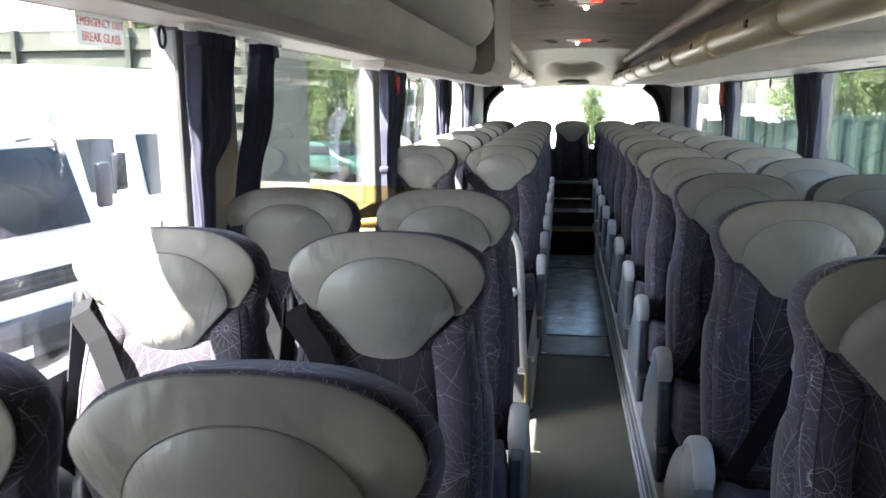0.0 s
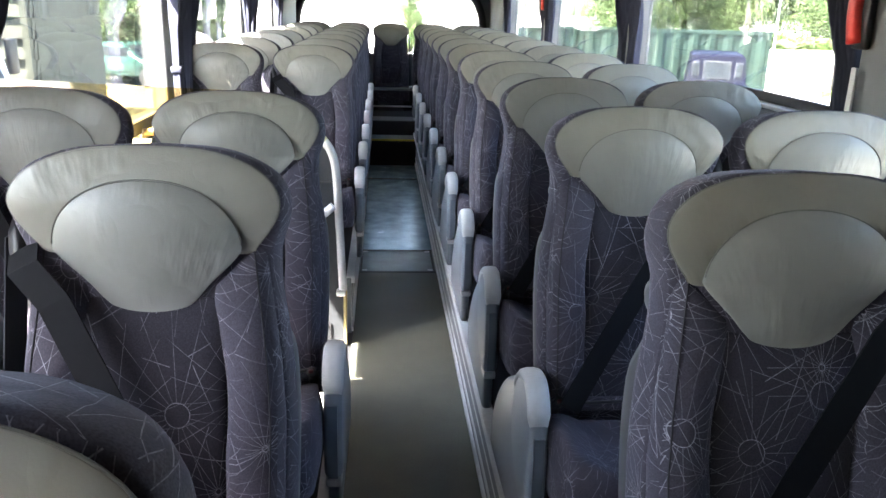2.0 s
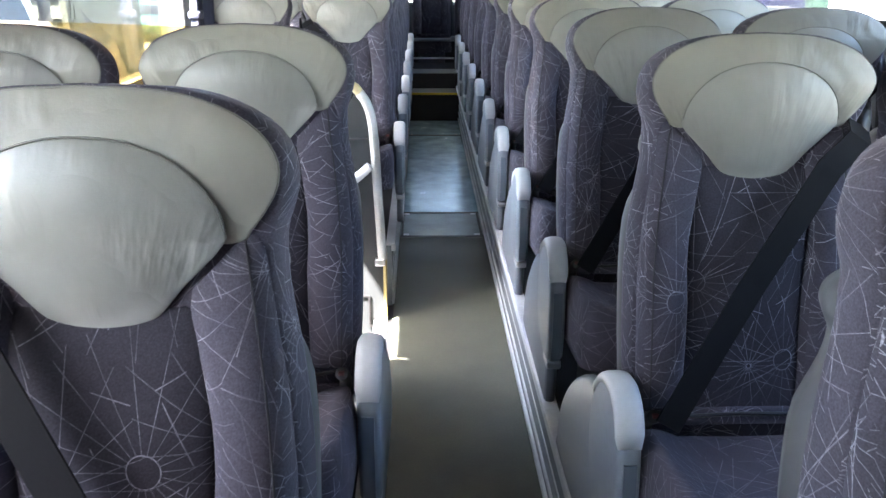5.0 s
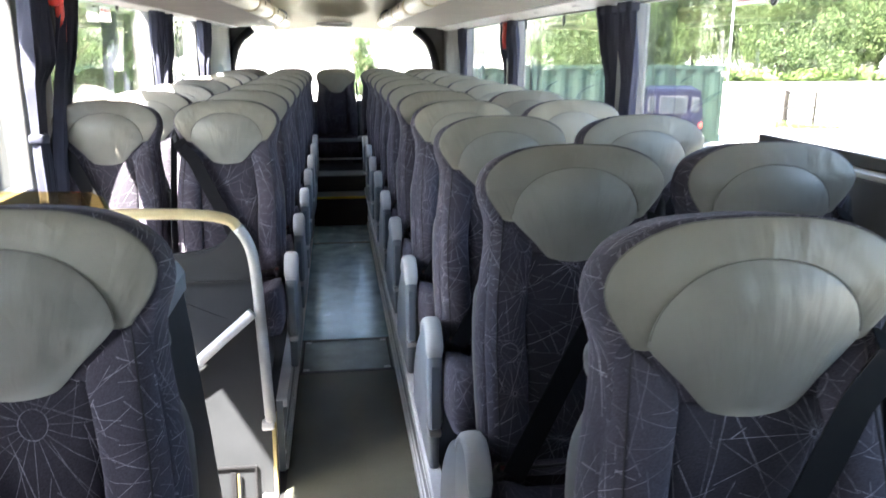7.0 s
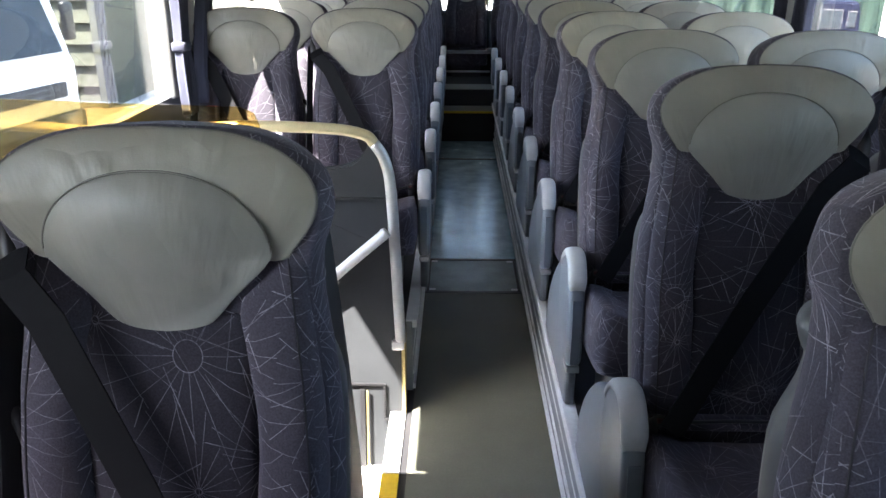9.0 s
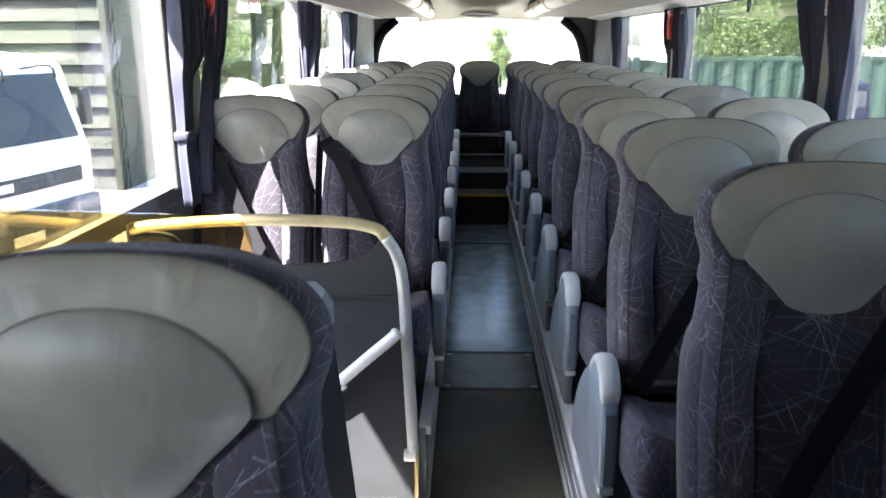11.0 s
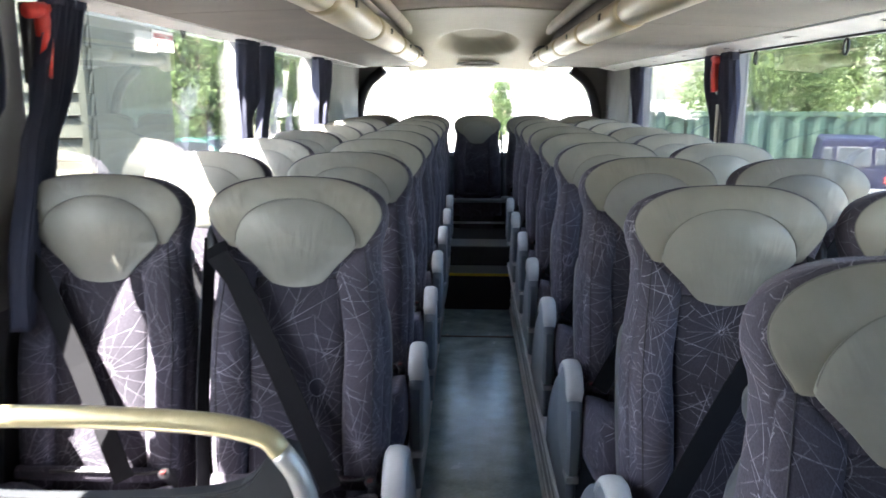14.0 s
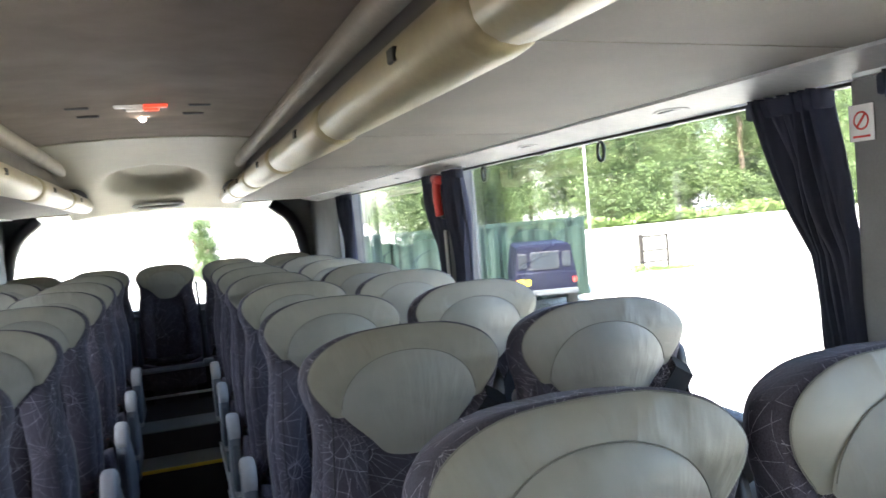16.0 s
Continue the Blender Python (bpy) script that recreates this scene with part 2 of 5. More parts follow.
FABRIC = seat_fabric("seat_moquette", (0.070, 0.063, 0.082), (0.46, 0.44, 0.50), 0.10, 0.80)
# same moquette with the recess's shade put into its base colour
FABRIC_SHADED = seat_fabric("seat_moquette_shaded", (0.042, 0.038, 0.050), (0.38, 0.36, 0.42), 0.06, 0.85)
LEATHER = leather_like("headrest_leather", (0.203, 0.202, 0.184), 0.27)
LEATHER_WARM = leather_like("headrest_leather_warm", (0.206, 0.199, 0.171), 0.42)
# seam and piping leather, darkened to include the shade in their creases
LEATHER_SEAM = plain("leather_seam", (0.135, 0.13, 0.115), 0.8)
PIPING = plain("piping", (0.03, 0.028, 0.034), 0.85)
SHELL = plain("grey_seat_plastic", (0.06, 0.061, 0.066), 0.5)
ARM_GREY = plain("armrest_plastic", (0.185, 0.21, 0.24), 0.36, vary=0.15)
ARM_BLUE = plain("armrest_inset", (0.115, 0.14, 0.175), 0.4, vary=0.1)
ARM_LIGHT = plain("armrest_pad", (0.46, 0.47, 0.475), 0.45, vary=0.12)
STRAP = plain("belt_webbing", (0.007, 0.007, 0.0085), 0.8, grain=300, spec=0.12)
# same black webbing, greyed to carry window light on the return strap
STRAP_LIT = plain("belt_webbing_lit", (0.030, 0.032, 0.036), 0.8, grain=300, spec=0.12)
BUCKLE_RED = plain("buckle_red", (0.06, 0.005, 0.005), 0.6)
BLACK = plain("black_plastic", (0.012, 0.012, 0.014), 0.45)
WALLGREY = plain("wall_trim_grey", (0.06, 0.063, 0.072), 0.7, grain=200)
PANELGREY = plain("partition_grey", (0.021, 0.023, 0.026), 0.68, grain=300, spec=0.2)
TABLEGREY = plain("table_grey", (0.19, 0.204, 0.231), 0.45, grain=300)
PILLAR = plain("pillar_grey", (0.16, 0.16, 0.16), 0.7, grain=200)
CEILING = plain("ceiling_fabric", (0.268, 0.216, 0.178), 0.95, grain=350, bump=0.3)
# beige carries the rear window's light on the brown ceiling
CEILING_LIT = plain("beige_moulded_panel_lit", (0.37, 0.34, 0.25), 0.6, vary=0.08, grain=200)
RACKGREY = plain("rack_panel", (0.155, 0.138, 0.117), 0.7, grain=250)
RACKTRIM = plain("rack_trim", (0.48, 0.47, 0.45), 0.45)
TUBE = plain("rack_tube", (0.35, 0.30, 0.225), 0.62)
TUBE_CREAM = plain("rack_light_cover", (0.34, 0.285, 0.165), 0.34)
STEEL = plain("brushed_steel", (0.55, 0.56, 0.58), 0.32, 0.9)
ALU = plain("aluminium_profile", (0.76, 0.78, 0.80), 0.34, 0.15)
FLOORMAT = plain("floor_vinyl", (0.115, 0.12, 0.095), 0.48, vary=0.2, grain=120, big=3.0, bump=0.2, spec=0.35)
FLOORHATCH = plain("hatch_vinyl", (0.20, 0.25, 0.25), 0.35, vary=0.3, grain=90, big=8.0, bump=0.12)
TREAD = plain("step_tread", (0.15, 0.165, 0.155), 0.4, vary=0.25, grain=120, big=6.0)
# blue vinyl, its base lifted to stand in for light on the rear aisle
FLOORBLUE_LIT = plain("blue_floor_vinyl_lit", (0.36, 0.53, 0.63), 0.22, vary=0.28, grain=70, big=7.0, bump=0.08, spec=0.8)
CARPET = plain("step_carpet", (0.03, 0.03, 0.032), 0.95, grain=250)
BRASS = plain("worn_brass", (0.42, 0.34, 0.16), 0.35, 0.75)
YELLOW = plain("yellow_edge", (0.70, 0.47, 0.02), 0.5)
CURTAIN = plain("curtain_cloth", (0.032, 0.035, 0.060), 0.85, grain=300)


def let_through(m, col, amount):
    """Thin cloth: some of the light behind it comes through."""
    n, l = m.node_tree.nodes, m.node_tree.links
    tl, mx = n.new("ShaderNodeBsdfTranslucent"), n.new("ShaderNodeMixShader")
    tl.inputs[0].default_value = (*col, 1)
    mx.inputs[0].default_value = amount
    l.new(n["Principled BSDF"].outputs[0], mx.inputs[1]), l.new(tl.outputs[0], mx.inputs[2])
    l.new(mx.outputs[0], n["Material Output"].inputs[0])
let_through(CURTAIN, (0.09, 0.09, 0.125), 0.18)
RED = plain("red_plastic", (0.55, 0.03, 0.02), 0.4)
WHITE = plain("white_plastic", (0.75, 0.75, 0.74), 0.5)
SIGNFILM = plain("white_sign_film", (0.75, 0.74, 0.72), 0.5, bump=0)
let_through(SIGNFILM, (0.75, 0.74, 0.72), 0.5)
GLASS = clear_pane("window_glass", (0.665, 0.675, 0.664), 0.0, 0.015)
AMBER = clear_pane("amber_acrylic", (0.95, 0.80, 0.48), 0.05, 0.3)


# ---- mesh helpers ----
def part(name, bm, mat, parent=None, label="", smooth=True):
    bmesh.ops.recalc_face_normals(bm, faces=bm.faces)
    me = bpy.data.meshes.new(name)
    bm.to_mesh(me)
    bm.free()
    if smooth:
        me.shade_smooth()
    me.materials.append(mat)
    ob = new(name, me)
    if parent is not None:
        ob.parent = parent
    if label:
        ob["label"] = label
    return ob


def thing(name, at, label, category, group="", kind="", rz=0.0):
    e = new(name)
    e.empty_display_size = 0.05
    e.matrix_world = pose(*at, 0, 0, rz)
    return tagged(e, label, category, group, kind)


def add_box(bm, x0, x1, y0, y1, z0, z1, bevel=0.0, seg=2):
    m = Matrix.Translation(((x0 + x1) / 2, (y0 + y1) / 2, (z0 + z1) / 2)) @ Matrix.Diagonal((x1 - x0, y1 - y0, z1 - z0, 1))
    r = bmesh.ops.create_cube(bm, size=1, matrix=m)
    if bevel:
        es = {e for v in r["verts"] for e in v.link_edges}
        bmesh.ops.bevel(bm, geom=list(es), offset=bevel, segments=seg, profile=0.5, affect="EDGES")
    return bm


def boxy(x0, x1, y0, y1, z0, z1, bevel=0.0, seg=2):
    return add_box(bmesh.new(), x0, x1, y0, y1, z0, z1, bevel, seg)


def loft(rows, closed=True, caps=True, bm=None):
    """Skin through rows of points, each row a loop."""
    bm = bm or bmesh.new()
    vs = [[bm.verts.new(p) for p in r] for r in rows]
    n = len(rows[0])
    for a, b in zip(vs, vs[1:]):
        for i in range(n if closed else n - 1):
            j = (i + 1) % n
            bm.faces.new((a[i], a[j], b[j], b[i]))
    if caps and closed:
        bm.faces.new(vs[0][::-1])
        bm.faces.new(vs[-1])
    return bm


def smooth_path(pts, steps=6):
    """Catmull-Rom through pts."""
    pts = [Vector(p) for p in pts]
    q = [pts[0] * 2 - pts[1], *pts, pts[-1] * 2 - pts[-2]]
    out = []
    for i in range(1, len(q) - 2):
        for s in range(steps):
            t = s / steps
            a, b, c, d = q[i - 1], q[i], q[i + 1], q[i + 2]
            out.append(0.5 * (2 * b + (c - a) * t + (2 * a - 5 * b + 4 * c - d) * t * t + (3 * b - a - 3 * c + d) * t ** 3))
    out.append(pts[-1])
    return out


def tube(pts, r, sides=10, bm=None, closed=False, flat=1.0):
    pts = [Vector(p) for p in pts]
    rows, up = [], None
    for i, p in enumerate(pts):
        d = (pts[(i + 1) % len(pts)] - pts[i - 1]) if closed else (pts[min(i + 1, len(pts) - 1)] - pts[max(i - 1, 0)])
        d.normalize()
        if up is None:
            up = Vector((0, 0, 1)) if abs(d.z) < 0.9 else Vector((1, 0, 0))
        s = d.cross(up).normalized()
        up = s.cross(d).normalized()
        rows.append([p + r * (math.cos(a) * s + flat * math.sin(a) * up) for a in (2 * math.pi * k / sides for k in range(sides))])
    if closed:
        rows.append(rows[0])
    return loft(rows, True, not closed, bm)


def ribbon(pts, width_dir, width, thick_dir, thick, bm=None):
    """A strap of rectangular section along pts."""
    w, t = Vector(width_dir) * width / 2, Vector(thick_dir) * thick / 2
    return loft([[Vector(p) - w - t, Vector(p) + w - t, Vector(p) + w + t, Vector(p) - w + t] for p in pts], True, True, bm)


def pillow(outline, y_at, bulge, back, rings=(1.0, 0.985, 0.95, 0.88, 0.75, 0.5, 0.25), centre=None, power=2.6, bm=None, shrink=0.92, depths=(), soft=0.6):
    """A stuffed panel: the outline (x, z) seen from the front (-y), swelling towards the viewer."""
    bm = bm or bmesh.new()
    cx = sum(p[0] for p in outline) / len(outline) if centre is None else centre[0]
    cz = sum(p[1] for p in outline) / len(outline) if centre is None else centre[1]
    rows = [[Vector((cx + (x - cx) * shrink, y_at(x, z) + back, cz + (z - cz) * shrink)) for x, z in outline]]
    for i, r in enumerate(rings):
        lift = -depths[i] if i < len(depths) else bulge * (1 - r ** power) ** soft if r < 1 else 0
        row = []
        for x, z in outline:
            px, pz = cx + (x - cx) * r, cz + (z - cz) * (r if i >= len(depths) else 1 + (r - 1) * 0.2 - 0.7 * depths[i])
            row.append(Vector((px, y_at(px, pz) - lift, pz)))
        rows.append(row)
    vs = [[bm.verts.new(p) for p in r] for r in rows]
    n = len(outline)
    for a, b in zip(vs, vs[1:]):
        for i in range(n):
            bm.faces.new((a[i], a[(i + 1) % n], b[(i + 1) % n], b[i]))
    c = bm.verts.new((cx, y_at(cx, cz) - bulge, cz))
    for i in range(n):
        bm.faces.new((vs[-1][i], vs[-1][(i + 1) % n], c))
    bm.faces.new(vs[0][::-1])
    return bm


def mirrored(half):
    """The whole outline from the half with x >= 0, given from the top to the bottom."""
    return list(half) + [(-x, z) for x, z in half[::-1] if x > 1e-6]


def curve_pts(pts, steps=4):
    return [(p.x, p.z) for p in smooth_path([(x, 0, z) for x, z in pts], steps)]
# ---- the coach: floor, walls, roof ----
XL, XR, FRONT, REAR = -1.18, 1.27, -3.4, 9.15
WTOP, WTOP_L, SILL_L, SILL_R = 1.79, 1.84, 1.06, 1.06
AISLE = 0.245


def structure(name, bm, mat, label="", smooth=False):
    return tagged(part(name, bm, mat, None, label, smooth), label, name.split("_")[0], "", "structure")


floor = structure("floor", boxy(-AISLE - 0.028, AISLE + 0.028, FRONT, 7.01, -0.05, -0.004), BLACK, "dark worn blue-grey vinyl aisle floor")
for ya, yb, mat in ((FRONT, 3.594, FLOORMAT), (3.606, 4.039, FLOORHATCH), (4.051, 6.324, FLOORBLUE_LIT), (6.336, 7.0, FLOORBLUE_LIT)):
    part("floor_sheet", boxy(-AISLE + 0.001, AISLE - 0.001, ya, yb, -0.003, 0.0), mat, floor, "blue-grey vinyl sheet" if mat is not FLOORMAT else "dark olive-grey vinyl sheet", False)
def floor_strip(y):
    bm = boxy(-AISLE + 0.005, AISLE - 0.005, y - 0.012, y + 0.012, -0.002, 0.003)
    part("joint", bm, BLACK, floor, "", False)
for yy in (3.60, 4.045, 6.33):
    floor_strip(yy)
for yy in (6.36,):
    for xx in (-0.20, 0.20):
        bm = bmesh.new()
        bmesh.ops.create_cone(bm, cap_ends=True, segments=10, radius1=0.009, radius2=0.007, depth=0.004, matrix=Matrix.Translation((xx, yy, 0.003)))
        part("screw", bm, STEEL, floor)
for xx in (-0.228, 0.228):
    part("hatch_edge", boxy(xx - 0.006, xx + 0.006, 3.613, 4.032, 0.001, 0.005, 0.001), BLACK, floor, "", False)
    for yy in (3.632, 4.016):
        part("hatch_latch", boxy(xx * 0.90 - 0.016, xx * 0.90 + 0.016, yy - 0.008, yy + 0.008, 0.0, 0.005, 0.002), ALU, floor, "", False)

PLAT = 0.30
structure("platform_right", boxy(AISLE + 0.03, XR, FRONT, REAR, PLAT - 0.06, PLAT), CARPET, "dark carpeted seat platform")
structure("platform_left_front", boxy(XL, -AISLE - 0.03, FRONT, 1.16, PLAT - 0.06, PLAT), CARPET, "dark carpeted seat platform")
structure("platform_left_rear", boxy(XL, -AISLE - 0.03, 2.66, REAR, PLAT - 0.06, PLAT), CARPET, "dark carpeted seat platform")
def side_rail(name, x, y0, y1, s):
    e = thing(name, (x, y0, 0), "silver aluminium profiles along the aisle edge", "rail", "", "structure")
    n = y1 - y0
    part("kick_panel", boxy(-0.012, 0.012, 0, n, -0.004, PLAT - 0.01), ARM_GREY, e, "", False)
    for z, d, h in ((0.014, 0.022, 0.024), (0.075, 0.018, 0.016), (0.15, 0.015, 0.010), (PLAT - 0.02, 0.03, 0.035)):
        part("profile", boxy(-d, d, 0.002, n - 0.002, z - h / 2, z + h / 2, 0.004), ALU, e, "", False)
side_rail("aisle_rail", AISLE + 0.018, FRONT, 8.1, 1)
side_rail("aisle_rail", -AISLE - 0.018, FRONT, 1.16, -1)
side_rail("aisle_rail", -AISLE - 0.018, 2.66, 8.1, -1)

# steps at the back of the aisle
steps = thing("rear_steps", (0, 7.01, 0), "dark carpeted steps with yellow edge at the rear", "steps", "", "structure")
part("step", boxy(-AISLE - 0.012, AISLE + 0.012, 0.0, 0.30, -0.05, 0.262), CARPET, steps, "", False)
part("tread", boxy(-AISLE + 0.004, AISLE - 0.004, 0.012, 0.29, 0.263, 0.269), TREAD, steps, "", False)
part("nosing", boxy(-AISLE + 0.002, AISLE - 0.002, -0.006, 0.012, 0.252, 0.270, 0.003), YELLOW, steps, "yellow step edge", False)
part("step", boxy(-AISLE - 0.012, AISLE + 0.012, 0.28, 2.1, -0.02, 0.415), CARPET, steps, "", False)
part("tread", boxy(-AISLE + 0.004, AISLE - 0.004, 0.284, 0.58, 0.416, 0.422), TREAD, steps, "", False)
part("bench_front", boxy(-AISLE, AISLE, 1.12, 1.16, 0.42, 0.66), CARPET, steps, "", False)
# pale grey bar carries the glimmer along the cushion's front edge
part("bench_edge", boxy(-0.275, 0.275, 1.005, 1.045, 0.655, 0.690, 0.014, 3), ARM_GREY, steps, "padded edge of the rear bench, paled for the light on it", True)
for xx in (-0.24, 0.24):
    part("bench_end", boxy(xx - 0.035, xx + 0.035, 0.985, 1.05, 0.668, 0.712, 0.016, 3), ARM_GREY, steps, "", True)
part("bench_rail", tube([(-0.24, 1.10, 0.47), (0.24, 1.10, 0.47)], 0.010, 8), ALU, steps)

def wall_side(name, x0, x1, sill, posts, sign):
    """A side wall with its windows left open between the posts."""
    e = thing(name, (0, 0, 0), "dark grey trimmed coach side wall with window pillars", "wall", "", "structure")
    inner = x0 if sign > 0 else x1
    if sign < 0:
        for ya, yb, z in ((FRONT, 1.42, sill), (1.42, 2.60, 0.82), (2.60, REAR, sill)):
            part("lower_panel", boxy(x0, x1, ya, yb, -0.1, z), WALLGREY, e, "", False)
    else:
        part("lower_panel", boxy(x0, x1, FRONT, REAR, -0.1, sill), WALLGREY, e, "", False)
    head = WTOP_L if sign < 0 else WTOP
    part("header", boxy(inner - 0.02 if sign < 0 else inner, inner if sign < 0 else inner + 0.02, FRONT, REAR, head, 2.42), RACKGREY, e, "", False)
    part("sill_trim", boxy(inner - 0.012 if sign > 0 else inner - 0.025, inner + 0.005 if sign > 0 else inner + 0.012, FRONT, REAR, sill - 0.05, sill + 0.010, 0.004), WALLGREY, e, "", False)
    if sign > 0:
        part("window_head", boxy(inner - 0.026, inner + 0.002, FRONT, REAR, head - 0.024, head - 0.002, 0.003), BLACK, e, "dark strip over the glass", False)
    for y0, y1 in posts:
        part("pillar", boxy(inner - (0.03 if sign > 0 else 0.05), inner + (0.05 if sign > 0 else 0.03), y0, y1, sill, head, 0.012), PILLAR, e, "", False)
    return e
# first entries and two left pillars' hidden front edges are placed to block light
LP = [(FRONT, -1.2), (0.700, 1.08), (2.960, 3.30), (5.16, 5.34), (6.86, 7.00), (7.42, REAR)]
RP = [(FRONT, -0.25), (0.92, 1.15), (3.19, 3.36), (5.40, 5.58), (7.52, 7.66), (8.0, REAR)]
wl = wall_side("wall_left", XL - 0.06, XL, SILL_L, LP, -1)
# unseen outer strips; their stepped lower edges are set to cut the sun
for ya, yb, z in ((FRONT, 1.42, 1.975), (1.42, 2.60, 1.905), (2.60, REAR, 1.975)):
    part("roof_side", boxy(-1.30, -1.262, ya, yb, z, 2.42), WHITE, wl, "", False)
wall_side("wall_right", XR, XR + 0.06, SILL_R, RP, 1)
def panes(name, x, sill, posts, head):
    for (a0, a1), (b0, b1) in zip(posts, posts[1:]):
        ob = part(name, boxy(x - 0.003, x + 0.003, a1 - 0.02, b0 + 0.02, sill - 0.02, head + 0.02), GLASS, None, "", False)
        ob.visible_shadow = False
        tagged(ob, "clear side window pane of the coach", "window", "side windows", "structure")
panes("window_left", XL - 0.03, SILL_L, LP, WTOP_L)
panes("window_right", XR + 0.03, SILL_R, RP, WTOP)

# ceiling with its curve down to the rear window
rows = []
for y in (FRONT, 6.9):
    rows.append([Vector((x, y, 2.15 - 0.03 * (x / 0.6) ** 2)) for x in np.linspace(-0.66, 0.66, 13)] + [Vector((x, y, 2.40)) for x in np.linspace(0.66, -0.66, 13)])
structure("ceiling", loft(rows), CEILING, "brown-grey textile coach ceiling", True)
# moulded rear ceiling, curving down to the window, with an oval recess; its pale colour holds window light
rows = []
for y in np.linspace(6.90, 9.15, 46):
    drop = 0.004 + (0.0 if y <= 7.2 else 0.34 * (1 - math.cos(math.pi / 2 * min(1, (y - 7.2) / 1.95))))
    row = []
    for x in np.linspace(-0.66, 0.66, 37):
        d = math.hypot(x / 0.36, (y - 8.38) / 0.40)
        up = 0.12 * min(1.0, max(0.0, (1.0 - d) / 0.22)) ** 1.5 if d < 1 else 0.0
        row.append(Vector((x, y, 2.15 - drop - 0.03 * (x / 0.6) ** 2 + up)))
    rows.append(row + [Vector((x, y, 2.40)) for x in np.linspace(0.66, -0.66, 3)])
structure("ceiling_rear", loft(rows), CEILING_LIT, "moulded rear ceiling with an oval recess, paled for rear window light", True)
structure("roof", boxy(XL - 0.08, XR + 0.08, FRONT - 0.1, REAR + 0.15, 2.42, 2.50), WHITE, "coach roof skin")
structure("underfloor", boxy(XL, XR, FRONT, REAR + 0.1, -1.05, -0.75), BLACK, "dark underside of the coach")
# out of view: opening sized by the light wanted on the seat fronts
wf = thing("wall_front", (0, 0, 0), "unseen grey front wall, its windscreen narrowed to trim the light", "wall", "", "structure")
part("lower_panel", boxy(XL, XR, FRONT - 0.06, FRONT, -0.1, 1.0), WALLGREY, wf, "", False)
part("header", boxy(XL, XR, FRONT - 0.06, FRONT, 1.45, 2.42), WALLGREY, wf, "", False)
part("front_panel", boxy(-0.30, XR, FRONT - 0.06, FRONT, 1.0, 1.45), WALLGREY, wf, "", False)
ob = part("window_front", boxy(XL, -0.30, FRONT - 0.034, FRONT - 0.028, 0.98, 1.47), GLASS, None, "", False)
ob.visible_shadow = False
tagged(ob, "clear windscreen of the coach, cut down to trim its light", "window", "", "structure")
# added panel, never in view: blocks windscreen light from the right-hand seats
structure("bulkhead_front", boxy(0.30, XR, -1.42, -1.38, 0.0, 2.15), WALLGREY, "unseen dark panel keeping windscreen light off the right seats")
# raised ledge along the front right window
led = thing("window_ledge", (0, 0, 0), "dark raised ledge with pale trim below the window", "ledge", "", "structure")
part("ledge_panel", boxy(XR - 0.05, XR - 0.001, 1.10, 2.12, 1.0, 1.285, 0.006), WALLGREY, led, "", False)
part("ledge_trim", boxy(XR - 0.058, XR - 0.004, 1.10, 2.12, 1.286, 1.300, 0.004), RACKTRIM, led, "pale trim line", False)
part("ledge_band", boxy(XR - 0.02, XR - 0.002, 1.12, 2.11, 1.301, 1.335, 0.004), BLACK, led, "", False)
